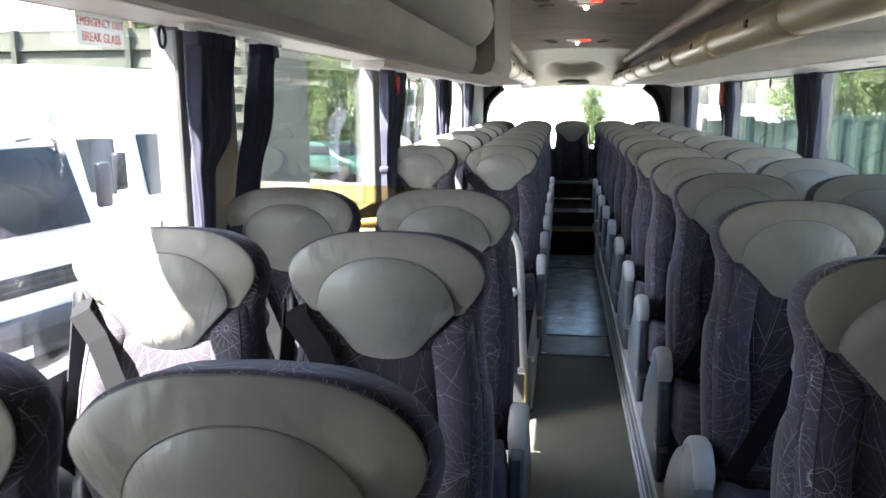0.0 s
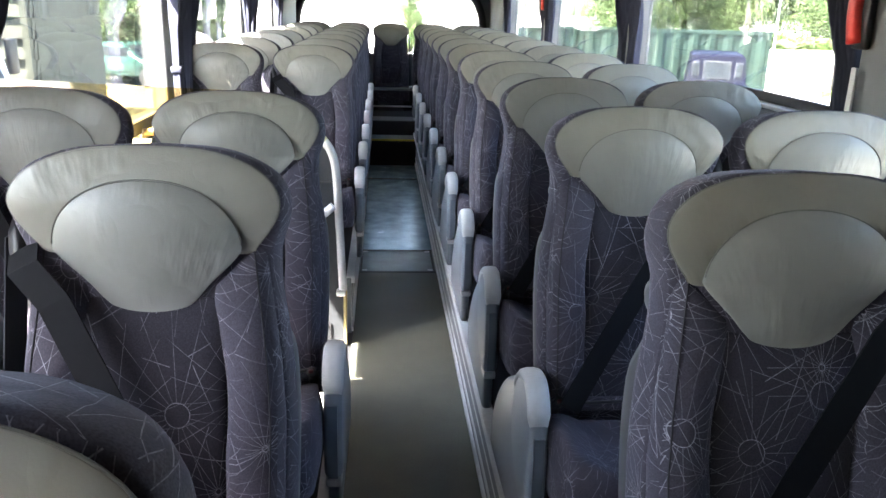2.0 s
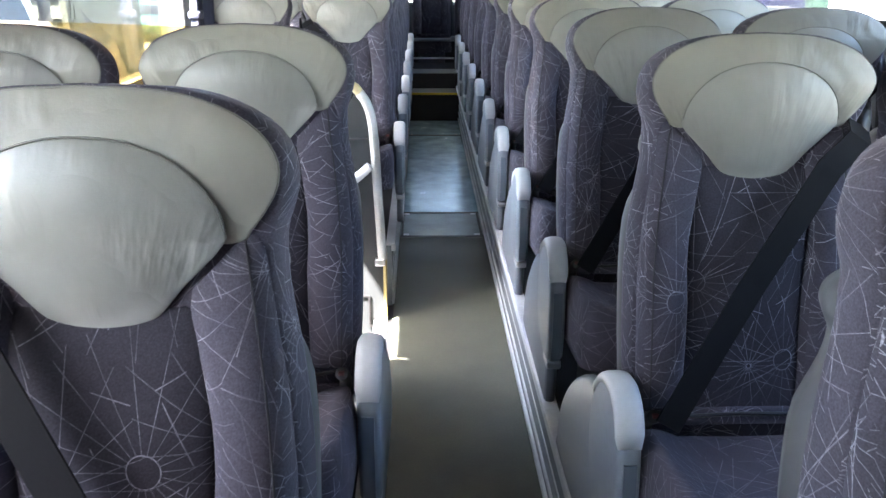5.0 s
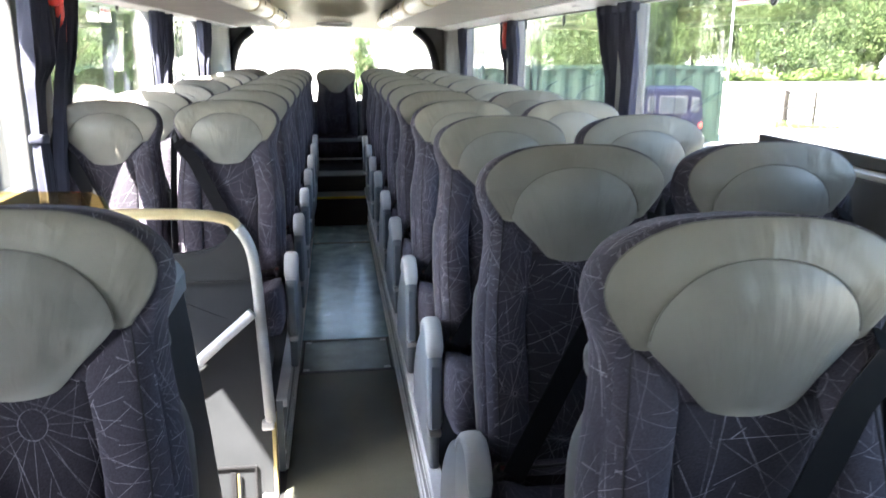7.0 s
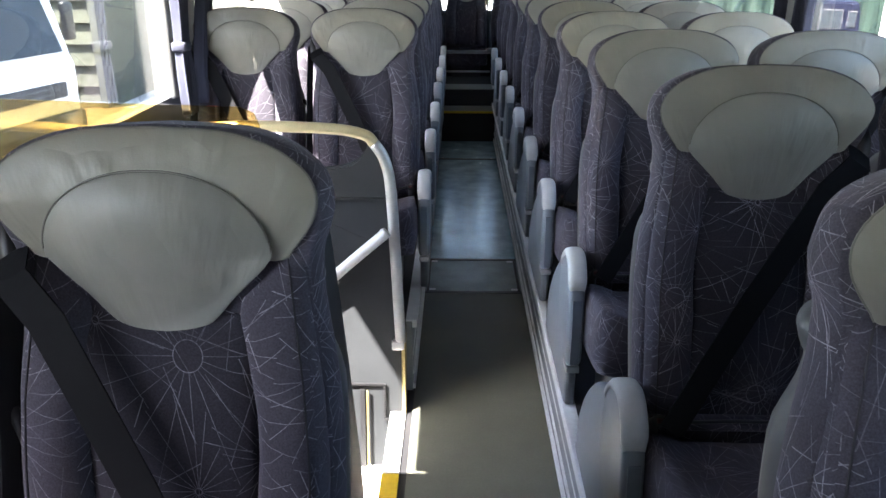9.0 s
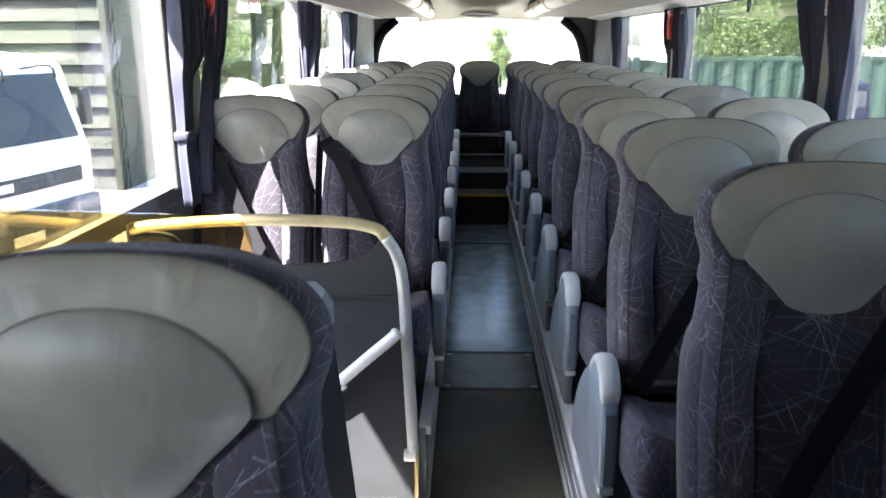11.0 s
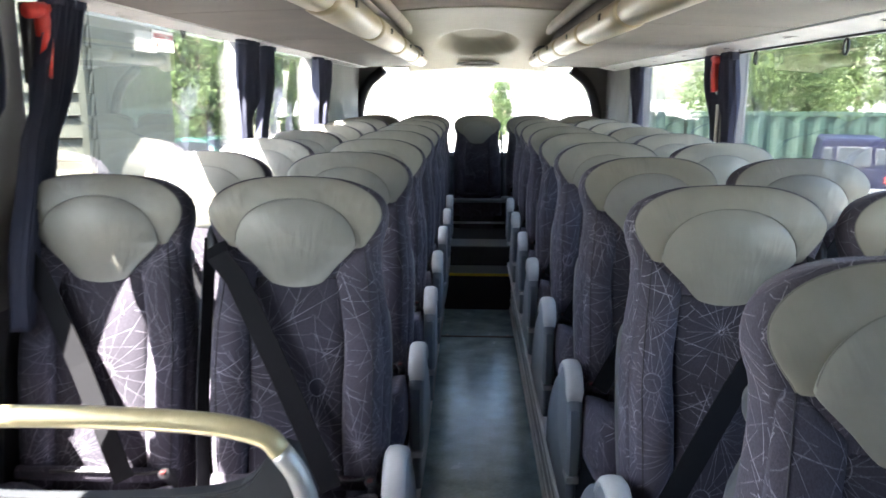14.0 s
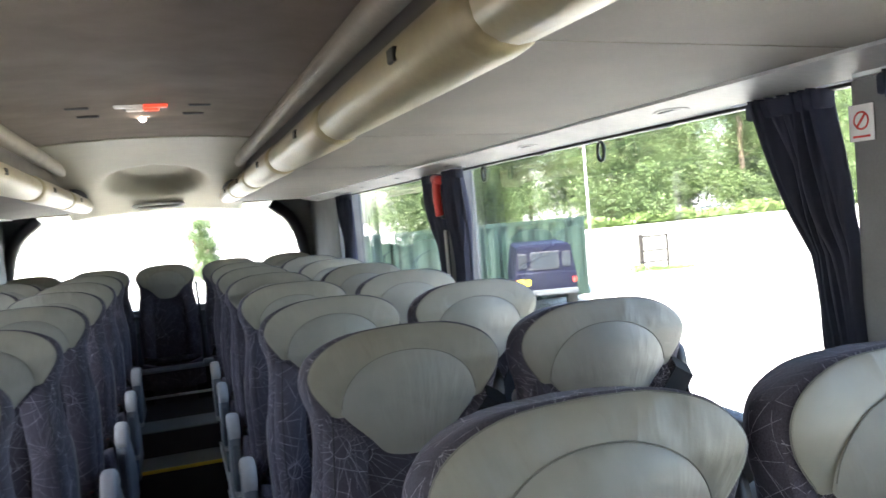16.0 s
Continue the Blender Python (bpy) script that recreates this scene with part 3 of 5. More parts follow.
# ---- overhead racks ----
def rack(name, s, y0, y1, xw):
    """Luggage rack: trim strip over the windows, underside panels, rounded lip with lights, cove rail at the ceiling."""
    e = thing(name, (0, 0, 0), "beige-grey overhead luggage rack with rounded light strip", "rack", "", "structure")
    def run(n, prof, mat, ya, yb, label="", smooth=True):
        return part(n, loft([[Vector((s * x, y, z)) for x, z in prof] for y in (ya, yb)]), mat, e, label, smooth)
    up = 0.03 if s < 0 else 0.0
    run("window_trim", [(xw, 1.775 + up), (xw - 0.02, 1.772 + up), (xw - 0.16, 1.80), (xw - 0.17, 1.83), (xw, 1.862)], RACKTRIM, y0, y1, "pale trim strip over the windows", False)
    n = max(1, round((y1 - y0) / 1.15))
    for k in range(n):
        a, b = y0 + (y1 - y0) * k / n + 0.003, y0 + (y1 - y0) * (k + 1) / n - 0.003
        run("underside_panel", [(xw - 0.16, 1.806), (0.80, 1.815), (0.56, 1.822), (0.56, 1.86), (xw - 0.16, 1.86)], RACKGREY, a, b, "", False)
        rows = []
        for f, r in ((0.0, 0.056), (0.008, 0.068), (0.04, 0.072), (0.30, 0.071), (0.80, 0.067), (0.985, 0.064), (1.0, 0.056)):
            rows.append([Vector((s * (0.525 + r * math.cos(t)), a + (b - a) * f, 1.868 + r * 0.88 * math.sin(t))) for t in (math.pi * 2 * j / 16 for j in range(16))])
        part("light_cover", loft(rows), TUBE_CREAM, e, "yellowed rounded light cover")
        part("fitting", boxy(s * 0.455 - 0.006, s * 0.455 + 0.006, a + 0.30, a + 0.34, 1.86, 1.885, 0.003), BLACK, e, "", False)
    run("rack_face", [(0.60, 1.88), (0.62, 1.88), (0.64, 2.10), (0.62, 2.10)], RACKGREY, y0, y1)
    cove = [(0.575 + 0.042 * math.cos(t), 2.085 + 0.042 * math.sin(t)) for t in (math.pi * 2 * j / 12 for j in range(12))]
    run("cove_rail", cove, TUBE, y0, y1)
    run("rack_back", [(0.62, 1.86), (xw, 1.86), (xw, 2.36), (0.62, 2.36)], RACKGREY, y0, y1, "", False)
    for k in range(int((y1 - max(y0, -0.4)) / 0.76)):
        y = max(y0, -0.4) + 0.42 + 0.755 * k
        vent = part("air_vent", loft([[Vector((s * (xw - 0.09 + r * 0.030 * math.cos(t)), y + r * 0.065 * math.sin(t), z - 0.02 * r * math.cos(t) * 0.2)) for t in (2 * math.pi * j / 20 for j in range(20))] for r, z in ((1.0, 1.800 + up / 2), (1.0, 1.7865 + up / 2), (0.8, 1.7845 + up / 2), (0.72, 1.789 + up / 2))]), RACKTRIM, e, "oval air vent")
        part("vent_slot", boxy(s * (xw - 0.09) - 0.016, s * (xw - 0.09) + 0.016, y - 0.04, y + 0.04, 1.7865 + up / 2, 1.791 + up / 2), SHELL, vent, "", False)
    cap = bmesh.new()
    bmesh.ops.create_uvsphere(cap, u_segments=20, v_segments=12, radius=1.0, matrix=pose(s * 0.565, y1 - 0.12, 1.975) @ Matrix.Diagonal((0.085, 0.26, 0.155, 1)))
    part("end_cap", cap, WALLGREY, e, "rounded dark end cap")
    return e
rack("rack_right", 1, FRONT, 8.75, XR)
rack("rack_left", -1, 2.62, 8.75, -XL)
# closed locker in the left rack over the stairwell
lock = thing("overhead_locker", (0, 0, 0), "closed beige-grey overhead locker hanging below the rack", "locker", "", "structure")
for ya, yb, xo, xi in ((1.66, 2.62, -1.02, -0.37), (FRONT, 1.655, -1.02, -0.44)):
    lp = [(xo, 1.855), (xi - 0.10, 1.738), (xi - 0.05, 1.732), (xi - 0.015, 1.745), (xi, 1.785), (xi - 0.01, 2.14), (xo, 2.14)]
    part("locker_body", loft([[Vector((x, y, z)) for x, z in lp] for y in (ya, yb)]), RACKGREY, lock, "", False)
part("locker_lip", loft([[Vector((-0.46 + r * 0.10 * math.cos(t), y, 1.93 + r * 0.11 * math.sin(t))) for t in (math.pi * 2 * j / 20 for j in range(20))] for y, r in ((FRONT, 1), (1.45, 1), (1.58, 0.92), (1.66, 0.7), (1.70, 0.35))]), RACKGREY, lock, "rounded lip with a blunt end")
part("window_trim", boxy(-1.18, -1.0, FRONT, 2.62, 1.838, 1.862, 0.008), RACKTRIM, lock, "pale trim strip over the windows", False)

# exit lights on the ceiling
def exit_light(y):
    e = thing("exit_light", (0, y, 2.15), "small red and white exit light on the ceiling", "light", "ceiling exit lights")
    part("base", boxy(-0.07, 0.07, -0.03, 0.07, -0.012, 0.0, 0.004), PILLAR, e, "", False)
    for x0, x1, m in ((-0.10, 0.012, glow("lens_white", (0.62, 0.60, 0.54), 0.02)), (0.014, 0.11, glow("lens_red", (0.75, 0.06, 0.03), 0.10))):
        part("lens", boxy(x0, x1, -0.04, 0.0, -0.014, -0.003, 0.003), m, e, "", False)
        part("lens_front", boxy(max(x0, -0.055), min(x1, 0.075), 0.002, 0.045, -0.021, -0.012, 0.003), m, e, "", False)
    bm = bmesh.new()
    bmesh.ops.create_uvsphere(bm, u_segments=16, v_segments=8, radius=0.014, matrix=Matrix.Translation((0, 0.36, -0.008)))
    part("bulb", bm, glow("bulb_warm", (1.0, 0.85, 0.7), 2.5), e, "lit warm spot")
    for x, y in ((-0.24, -0.02), (0.24, -0.02), (-0.22, 0.22), (0.22, 0.22)):
        part("vent", boxy(x - 0.045, x + 0.045, y, y + 0.025, -0.012, 0.002, 0.004), PILLAR, e, "", False)
exit_light(2.90)
exit_light(5.78)

# rear wall and window
rear = thing("wall_rear", (0, 0, 0), "grey rear wall around the wide rear window", "wall", "", "structure")
part("lower_panel", boxy(XL, XR, REAR, REAR + 0.06, 0.2, 1.0), WALLGREY, rear, "", False)
part("header", boxy(XL, XR, REAR, REAR + 0.06, 1.82, 2.4), CEILING, rear, "", False)
for s, xe in ((-1, XL), (1, XR)):
    prof = [(xe, 1.0), (s * 1.17, 1.0), (s * 1.16, 1.35), (s * 1.08, 1.62), (s * 0.93, 1.82), (xe, 1.82)]
    part("corner_panel", loft([[Vector((x, y, z)) for x, z in prof] for y in (REAR, REAR + 0.06)]), PILLAR, rear, "", False)
    path = smooth_path([(s * 1.17, REAR - 0.05, 1.02), (s * 1.15, REAR - 0.05, 1.38), (s * 1.07, REAR - 0.05, 1.64), (s * 0.90, REAR - 0.05, 1.80)], 6)
    part("corner_blind", tube(path, 0.05, 10), BLACK, rear, "dark gathered blind")
ob = part("window_rear", boxy(-1.14, 1.14, REAR + 0.025, REAR + 0.031, 0.98, 1.84), GLASS, None, "", False)
ob.visible_shadow = False
tagged(ob, "wide clear rear window of the coach", "window", "", "structure")
grille = thing("rear_grille", (0, 8.93, 1.842), "pale oval air grille above the rear window", "grille", "", "structure")
part("grille_frame", tube([(0.19 * math.cos(a), 0.05 * math.sin(a), -0.012 * math.sin(a)) for a in (2 * math.pi * k / 28 for k in range(28))], 0.012, 8, None, True), RACKTRIM, grille)
for k in range(5):
    part("slat", boxy(-0.15, 0.15, -0.032 + 0.015 * k, -0.026 + 0.015 * k, -0.008, 0.004), RACKGREY, grille, "", False)

# ---- curtains ----
TIED = ((-0.310, -0.315, -0.315, -0.315, -0.305, -0.28), (-0.225, -0.240, -0.255, -0.220, -0.11, -0.05))
DRAWN = ((-0.24, -0.21, -0.19, -0.12, -0.07, 0.02), (-0.13, -0.10, -0.08, -0.01, 0.05, 0.19))
TIED_R = ((-0.13, -0.13, -0.13, -0.13, -0.12, -0.09), (0.02, 0.01, 0.0, 0.01, 0.03, 0.07))
DRAWN_R = ((-0.05, -0.04, -0.02, 0.0, 0.02, 0.05), (0.05, 0.07, 0.08, 0.10, 0.14, 0.24))


def curtain(x, y, sgn, hang, seed):
    """A pleated curtain; hang gives its front and rear edge from the hem to the rail, measured from the pillar's edge y."""
    rng = random.Random(seed)
    head = 1.775 if sgn < 0 else 1.820
    zs = (1.03, 1.20, 1.27, 1.46, 1.53, head)
    e = thing("curtain", (x, y, 0), "dark navy pleated curtain gathered at the window pillar", "curtain", "window curtains")
    ph = rng.uniform(0, 6)
    rows = []
    for z in np.linspace(head, 1.03, 32):
        f, b = float(np.interp(z, zs, hang[0])), float(np.interp(z, zs, hang[1]))
        row = []
        for i in range(81):
            u = i / 80
            deep = 0.010 + 0.05 * min(0.25, abs(b - f))
            fold = deep * math.sin(u * 44 + ph + 0.8 * math.sin(z * 6)) + 0.35 * deep * math.sin(u * 97 + ph * 2 + z * 3)
            row.append(Vector((fold - sgn * 0.012 * math.exp(-((z - 1.60) / 0.12) ** 2) * math.sin(u * 30), f + (b - f) * u + 0.004 * math.sin(z * 15 + u * 9), z)))
        rows.append(row)
    back = [[p + Vector((sgn * 0.004, 0, 0)) for p in r[::-1]] for r in rows]
    part("drape", loft([a + b for a, b in zip(rows, back)]), CURTAIN, e)
    part("heading_tape", boxy(-0.020, 0.020, hang[0][5] - 0.004, hang[1][5] + 0.004, head - 0.04, head - 0.003, 0.006), CURTAIN, e)
    part("curtain_rail", boxy(-0.008, 0.008, hang[0][5] - 0.06, hang[1][5] + 0.06, head - 0.002, head + 0.012), ALU, e, "", False)
    if hang is TIED:
        part("tie_band", boxy(-0.027, 0.027, hang[0][2] - 0.006, hang[1][2] + 0.006, 1.252, 1.288, 0.010), CURTAIN, e, "tie band round the curtain")
n = 0
for x, sgn, posts in ((XL + 0.115, 1, LP), (XR - 0.055, -1, RP)):
    for a, b in posts[1:5]:
        n += 2
        curtain(x, b - 0.18 if sgn > 0 else a, sgn, TIED if sgn > 0 else TIED_R, n)
        curtain(x - sgn * 0.024, b, sgn, DRAWN if sgn > 0 else DRAWN_R, n + 1)

# ---- partition, rail and stairwell on the left ----
pt = thing("partition", (0, 2.588, 0), "dark grey moulded partition panel behind the stairwell", "partition", "", "structure")
top = curve_pts([(-1.18, 0.99), (-1.06, 0.985), (-0.97, 0.91), (-0.85, 0.885), (-0.60, 0.89), (-0.44, 0.915), (-0.38, 0.985), (-0.345, 0.985)], 4)
prof = top + [(-0.315, 0.90), (-0.29, 0.60), (-0.275, 0.12), (-0.275, -0.9), (-1.18, -0.9)]
part("panel", loft([[Vector((x, y, z)) for x, z in prof] for y in (0.0, 0.03)]), PANELGREY, pt, "", False)
part("top_band", loft([[Vector((x, y, z)) for x, z in [(a, b - 0.005) for a, b in top] + [(-0.33, 0.80), (-1.18, 0.80)]] for y in (-0.012, 0.004)]), PANELGREY, pt, "", False)
part("groove", boxy(-1.17, -0.33, -0.016, -0.008, 0.792, 0.799), BLACK, pt, "", False)
rail = thing("grab_rail", (0, 2.575, 0), "bent steel grab rail worn to brass on top", "rail")
part("rail_tube", tube(smooth_path([(-1.19, 0.0, 1.00), (-1.10, 0, 1.02), (-0.80, 0, 1.04), (-0.52, 0, 1.035), (-0.40, 0, 1.015), (-0.365, 0, 0.985)], 6), 0.019, 12), plain("rail_brass", (0.52, 0.45, 0.26), 0.32, 0.6), rail, "yellowed brass top")
part("rail_leg", tube(smooth_path([(-0.365, 0, 0.985), (-0.335, 0, 0.935), (-0.314, 0, 0.84), (-0.300, 0, 0.60), (-0.288, 0, 0.36), (-0.284, 0, 0.28)], 6), 0.0192, 12), plain("worn_steel_tube", (0.46, 0.46, 0.44), 0.35, 0.5), rail, "grey steel leg")
part("rail_foot", boxy(-0.315, -0.272, -0.02, 0.013, 0.255, 0.285, 0.005), STEEL, rail)
part("rail_flange", boxy(-1.18, -1.165, -0.03, 0.03, 0.97, 1.03, 0.005), STEEL, rail)
handle = thing("stair_handle", (0, 0, 0), "grey plastic stair handle sloping down the stairwell", "handle")
part("grip", tube(smooth_path([(-0.326, 2.515, 0.694), (-0.350, 2.515, 0.672), (-0.415, 2.515, 0.616), (-0.50, 2.515, 0.540), (-0.60, 2.515, 0.447)], 5), 0.019, 12), ARM_LIGHT, handle)
for x, z in ((-0.345, 0.677), (-0.580, 0.465)):
    part("grip_end", tube([(x, 2.515, z), (x, 2.555, z), (x, 2.59, z)], 0.012, 8), STEEL, handle)

# cabinet with cup holders behind the second left row
CUP_SHADE = plain("cup_shade_black", (0.003, 0.003, 0.004), 1.0, spec=0.0, bump=0)
cab = thing("drinks_cabinet", (0, 0, 0), "grey plastic cabinet top with four cup holders", "cabinet")
top = [(-1.17, 1.20), (-0.40, 1.20), (-0.372, 1.24), (-0.372, 1.59), (-0.40, 1.645), (-0.45, 1.66), (-0.75, 1.70), (-1.17, 1.73)]
bm = loft([[Vector((x + (0.012 if x > -1 and k else 0), y + (0.012 if k else 0), z)) for x, y in top] for k, z in ((1, 1.065), (1, 1.105), (0, 1.13))])
part("worktop", bm, TABLEGREY, cab, "", False)
side = [(1.12, 1.068), (1.59, 1.068), (1.66, 0.92), (1.79, 0.62), (1.95, 0.20), (2.04, -0.2), (2.04, -0.95), (1.12, -0.95)]
part("body", loft([[Vector((x, y, z)) for y, z in side] for x in (-1.165, -0.365)]), PANELGREY, cab, "", False)
for cx, cy in ((-0.47, 1.515), (-0.47, 1.385), (-0.66, 1.515), (-0.66, 1.385)):
    bm = bmesh.new()
    ring = [(0.037, 1.1325), (0.039, 1.1345), (0.042, 1.1348), (0.049, 1.1305), (0.035, 1.1305)]
    loft([[Vector((cx + r * math.cos(a), cy + r * math.sin(a), z)) for a in (2 * math.pi * k / 24 for k in range(24))] for r, z in ring], True, False, bm)
    holder = part("cup_holder", bm, TABLEGREY, cab)
    # flat black disc painted for the shade inside the cup; no hole is cut
    bm = bmesh.new()
    bmesh.ops.create_cone(bm, cap_ends=True, segments=24, radius1=0.038, radius2=0.038, depth=0.003, matrix=Matrix.Translation((cx, cy, 1.1315)))
    part("hollow", bm, CUP_SHADE, holder)
scr = thing("amber_screen", (0, 0, 0), "amber see-through acrylic screen on the cabinet", "screen")
so = [(-1.17, 1.10), (-0.41, 1.10), (-0.41, 1.315), (-0.418, 1.335), (-0.44, 1.345), (-1.17, 1.365)]
ob = part("pane", loft([[Vector((x, y, z)) for x, z in so] for y in (1.255, 1.261)]), AMBER, scr, "", False)
ob.visible_shadow = False
for x0, x1, z0, z1 in ((-0.52, -0.343, 0.108, 0.116), (-0.350, -0.343, -0.022, 0.112), (-0.350, -0.300, -0.030, -0.022), (-0.436, -0.418, -0.60, 0.092)):
    part("seam", boxy(x0, x1, -0.012, -0.006, z0, z1), BLACK, pt, "dark gap round the flap", False)
part("flap_edge", boxy(-0.412, -0.404, -0.016, -0.009, -0.60, 0.088, 0.002), BRASS, pt, "worn bright edge", False)
part("edge_strip", boxy(-0.282, -0.266, -0.012, 0.028, -0.4, 0.30, 0.004), BRASS, pt, "worn brass edge strip", False)
part("latch_plate", boxy(-1.165, -1.06, -0.022, -0.012, 0.845, 0.895, 0.008), PILLAR, pt)
part("latch", boxy(-1.13, -1.10, -0.034, -0.02, 0.857, 0.884, 0.004), STEEL, pt, "small steel latch")
# the partition leans forward towards its foot, and the rail's leg with it
for o in (*pt.children, *rail.children):
    for v in o.data.vertices:
        v.co.y -= 0.085 * max(0.0, 0.9 - v.co.z) / 0.9
st = thing("stairwell", (0, 0, 0), "stairwell down to the middle door with yellow edge", "stairs", "", "structure")
part("top_edge", boxy(-0.325, -0.268, 1.165, 2.13, -0.03, 0.004, 0.003), YELLOW, st, "yellow stair edge", False)
# pale instead of yellow here: the sun patch's whitening is in the colour
part("landing_edge", boxy(-0.325, -0.268, 2.131, 2.50, -0.03, 0.003, 0.003), RACKTRIM, st, "stair edge paled where the sun patch lies", False)
for k in range(4):
    part("stair", boxy(-0.50 - 0.22 * k, -0.27 - 0.22 * k, 2.05, 2.64, -1.0, -0.22 * (k + 1)), RACKTRIM, st, "", False)


# ---- window fittings ----
def lettering(text, size, mat, parent, m):
    cu = bpy.data.curves.new("lettering", "FONT")
    cu.body, cu.size, cu.align_x, cu.align_y, cu.extrude = text, size, "CENTER", "CENTER", 0.0004
    tmp = bpy.data.objects.new("lettering_source", cu)
    me = bpy.data.meshes.new_from_object(tmp)
    bpy.data.objects.remove(tmp)
    me.name = "lettering"
    me.materials.append(mat)
    ob = new("lettering", me)
    ob.parent = parent
    ob.matrix_local = m
    return ob


def exit_sticker(x, y, z, s):
    """A sign on the glass; s: +1 where it faces +x."""
    e = thing("exit_sign", (x, y, z), "white emergency exit sticker with red lettering on the window", "sign", "window signs", "", 90 if s > 0 else -90)
    part("sheet", boxy(-0.095, 0.095, -0.001, 0.001, -0.036, 0.036), SIGNFILM, e, "", False)
    for k, line in enumerate(("EMERGENCY EXIT", "BREAK GLASS")):
        lettering(line, 0.027 if k == 0 else 0.030, RED, e, pose(0, -0.0016, 0.015 - 0.033 * k, 90, 0, 0) @ Matrix.Diagonal((0.86, 1, 1, 1)))
exit_sticker(XL + 0.004, 0.385, 1.802, 1)
exit_sticker(XL + 0.004, 4.275, 1.752, 1)
exit_sticker(XR - 0.004, 2.26, 1.755, -1)


def blind_ring(x, y, z):
    e = thing("blind_ring", (x, y, z), "small black pull ring at the window top", "ring", "pull rings")
    part("ring", tube([(0, 0.017 * math.cos(a), 0.027 * math.sin(a)) for a in (2 * math.pi * k / 18 for k in range(18))], 0.005, 6, None, True), BLACK, e)
for x, y in ((XL + 0.03, 0.62), (XL + 0.03, 4.41), (XR - 0.03, 4.22), (XR - 0.03, 5.10), (XR - 0.03, 2.08)):
    blind_ring(x, y, 1.735 if x > 0 else 1.805)


def hammer(x, y, z, s):
    e = thing("safety_hammer", (x, y, z), "red safety hammer on the window pillar", "hammer", "safety hammers")
    part("holder", boxy(-0.012, 0.012, -0.03, 0.03, -0.10, 0.09, 0.006), BLACK, e)
    part("hammer_grip", tube(smooth_path([(s * 0.022, 0.012, 0.08), (s * 0.024, 0.016, 0.0), (s * 0.022, 0.0, -0.085)], 4), 0.020, 10), RED, e, "red plastic grip")
    part("hammer_head", tube([(s * 0.022, -0.045, 0.068), (s * 0.022, 0.045, 0.08)], 0.019, 10), RED, e)
    part("notice_strip", boxy(-0.004 + s * 0.004, 0.004 + s * 0.004, -0.012, 0.012, -0.36, -0.15, 0.001), RACKTRIM, e, "narrow pale notice strip", False)
hammer(XL + 0.062, 3.290, 1.69, 1)
hammer(XR - 0.05, 5.54, 1.67, -1)
hammer(XR - 0.05, 1.12, 1.61, -1)


def notice(x, y, z, s):
    e = thing("pictogram_sticker", (x, y, z), "small white sticker with red marks on the pillar", "sticker", "pillar stickers")
    part("sheet", boxy(-0.001, 0.001, -0.026, 0.026, -0.032, 0.032), WHITE, e, "", False)
    part("red_ring", tube([(0, 0.015 * math.cos(a), 0.004 + 0.015 * math.sin(a)) for a in (2 * math.pi * k / 20 for k in range(20))], 0.0024, 6, None, True), RED, e)
    ob = part("red_slash", boxy(-0.0022, 0.0022, -0.002, 0.002, -0.014, 0.014), RED, e, "", False)
    ob.matrix_local = pose(0, 0, 0.004, 40, 0, 0)
    part("red_line", boxy(-0.0018, 0.0018, -0.018, 0.018, -0.026, -0.022), RED, e, "", False)
notice(XR - 0.034, 3.332, 1.697, -1)
notice(XR - 0.034, 1.02, 1.30, -1)
part("hinge", boxy(-0.66, -0.56, 1.245, 1.272, 1.288, 1.296, 0.003), STEEL, scr, "small metal bracket", False)
for xx in (-0.635, -0.60):
    bm = bmesh.new()
    bmesh.ops.create_cone(bm, cap_ends=True, segments=12, radius1=0.009, radius2=0.007, depth=0.02, matrix=pose(xx, 1.265, 1.275, 90))
    part("bolt", bm, STEEL, scr)
# ---- seats ----


def back_y(x, z):
    """The front of a reclined backrest, y measured from the headrest's notch."""
    zs = (0.55, 0.75, 0.95, 1.10, 1.21, 1.30, 1.40)
    ys = (-0.105, -0.085, -0.045, -0.018, 0.0, -0.004, 0.012)
    return float(np.interp(z, zs, ys))


def inner_edge(z):
    """Half the width of the backrest's centre panel, hugging the tongue of the headrest at the top."""
    return float(np.interp(z, (0.60, 0.80, 0.90, 0.97, 1.03, 1.09, 1.13, 1.165, 1.195, 1.228), (0.112, 0.106, 0.106, 0.111, 0.109, 0.098, 0.090, 0.088, 0.118, 0.153)))


def outer_edge(z):
    return float(np.interp(z, (0.60, 0.70, 0.95, 1.05, 1.15, 1.228), (0.186, 0.199, 0.2045, 0.198, 0.185, 0.176)))


def bolster_depth(z):
    return float(np.interp(z, (0.60, 0.68, 0.9, 1.05, 1.16, 1.228), (0.012, 0.040, 0.050, 0.042, 0.026, 0.012)))


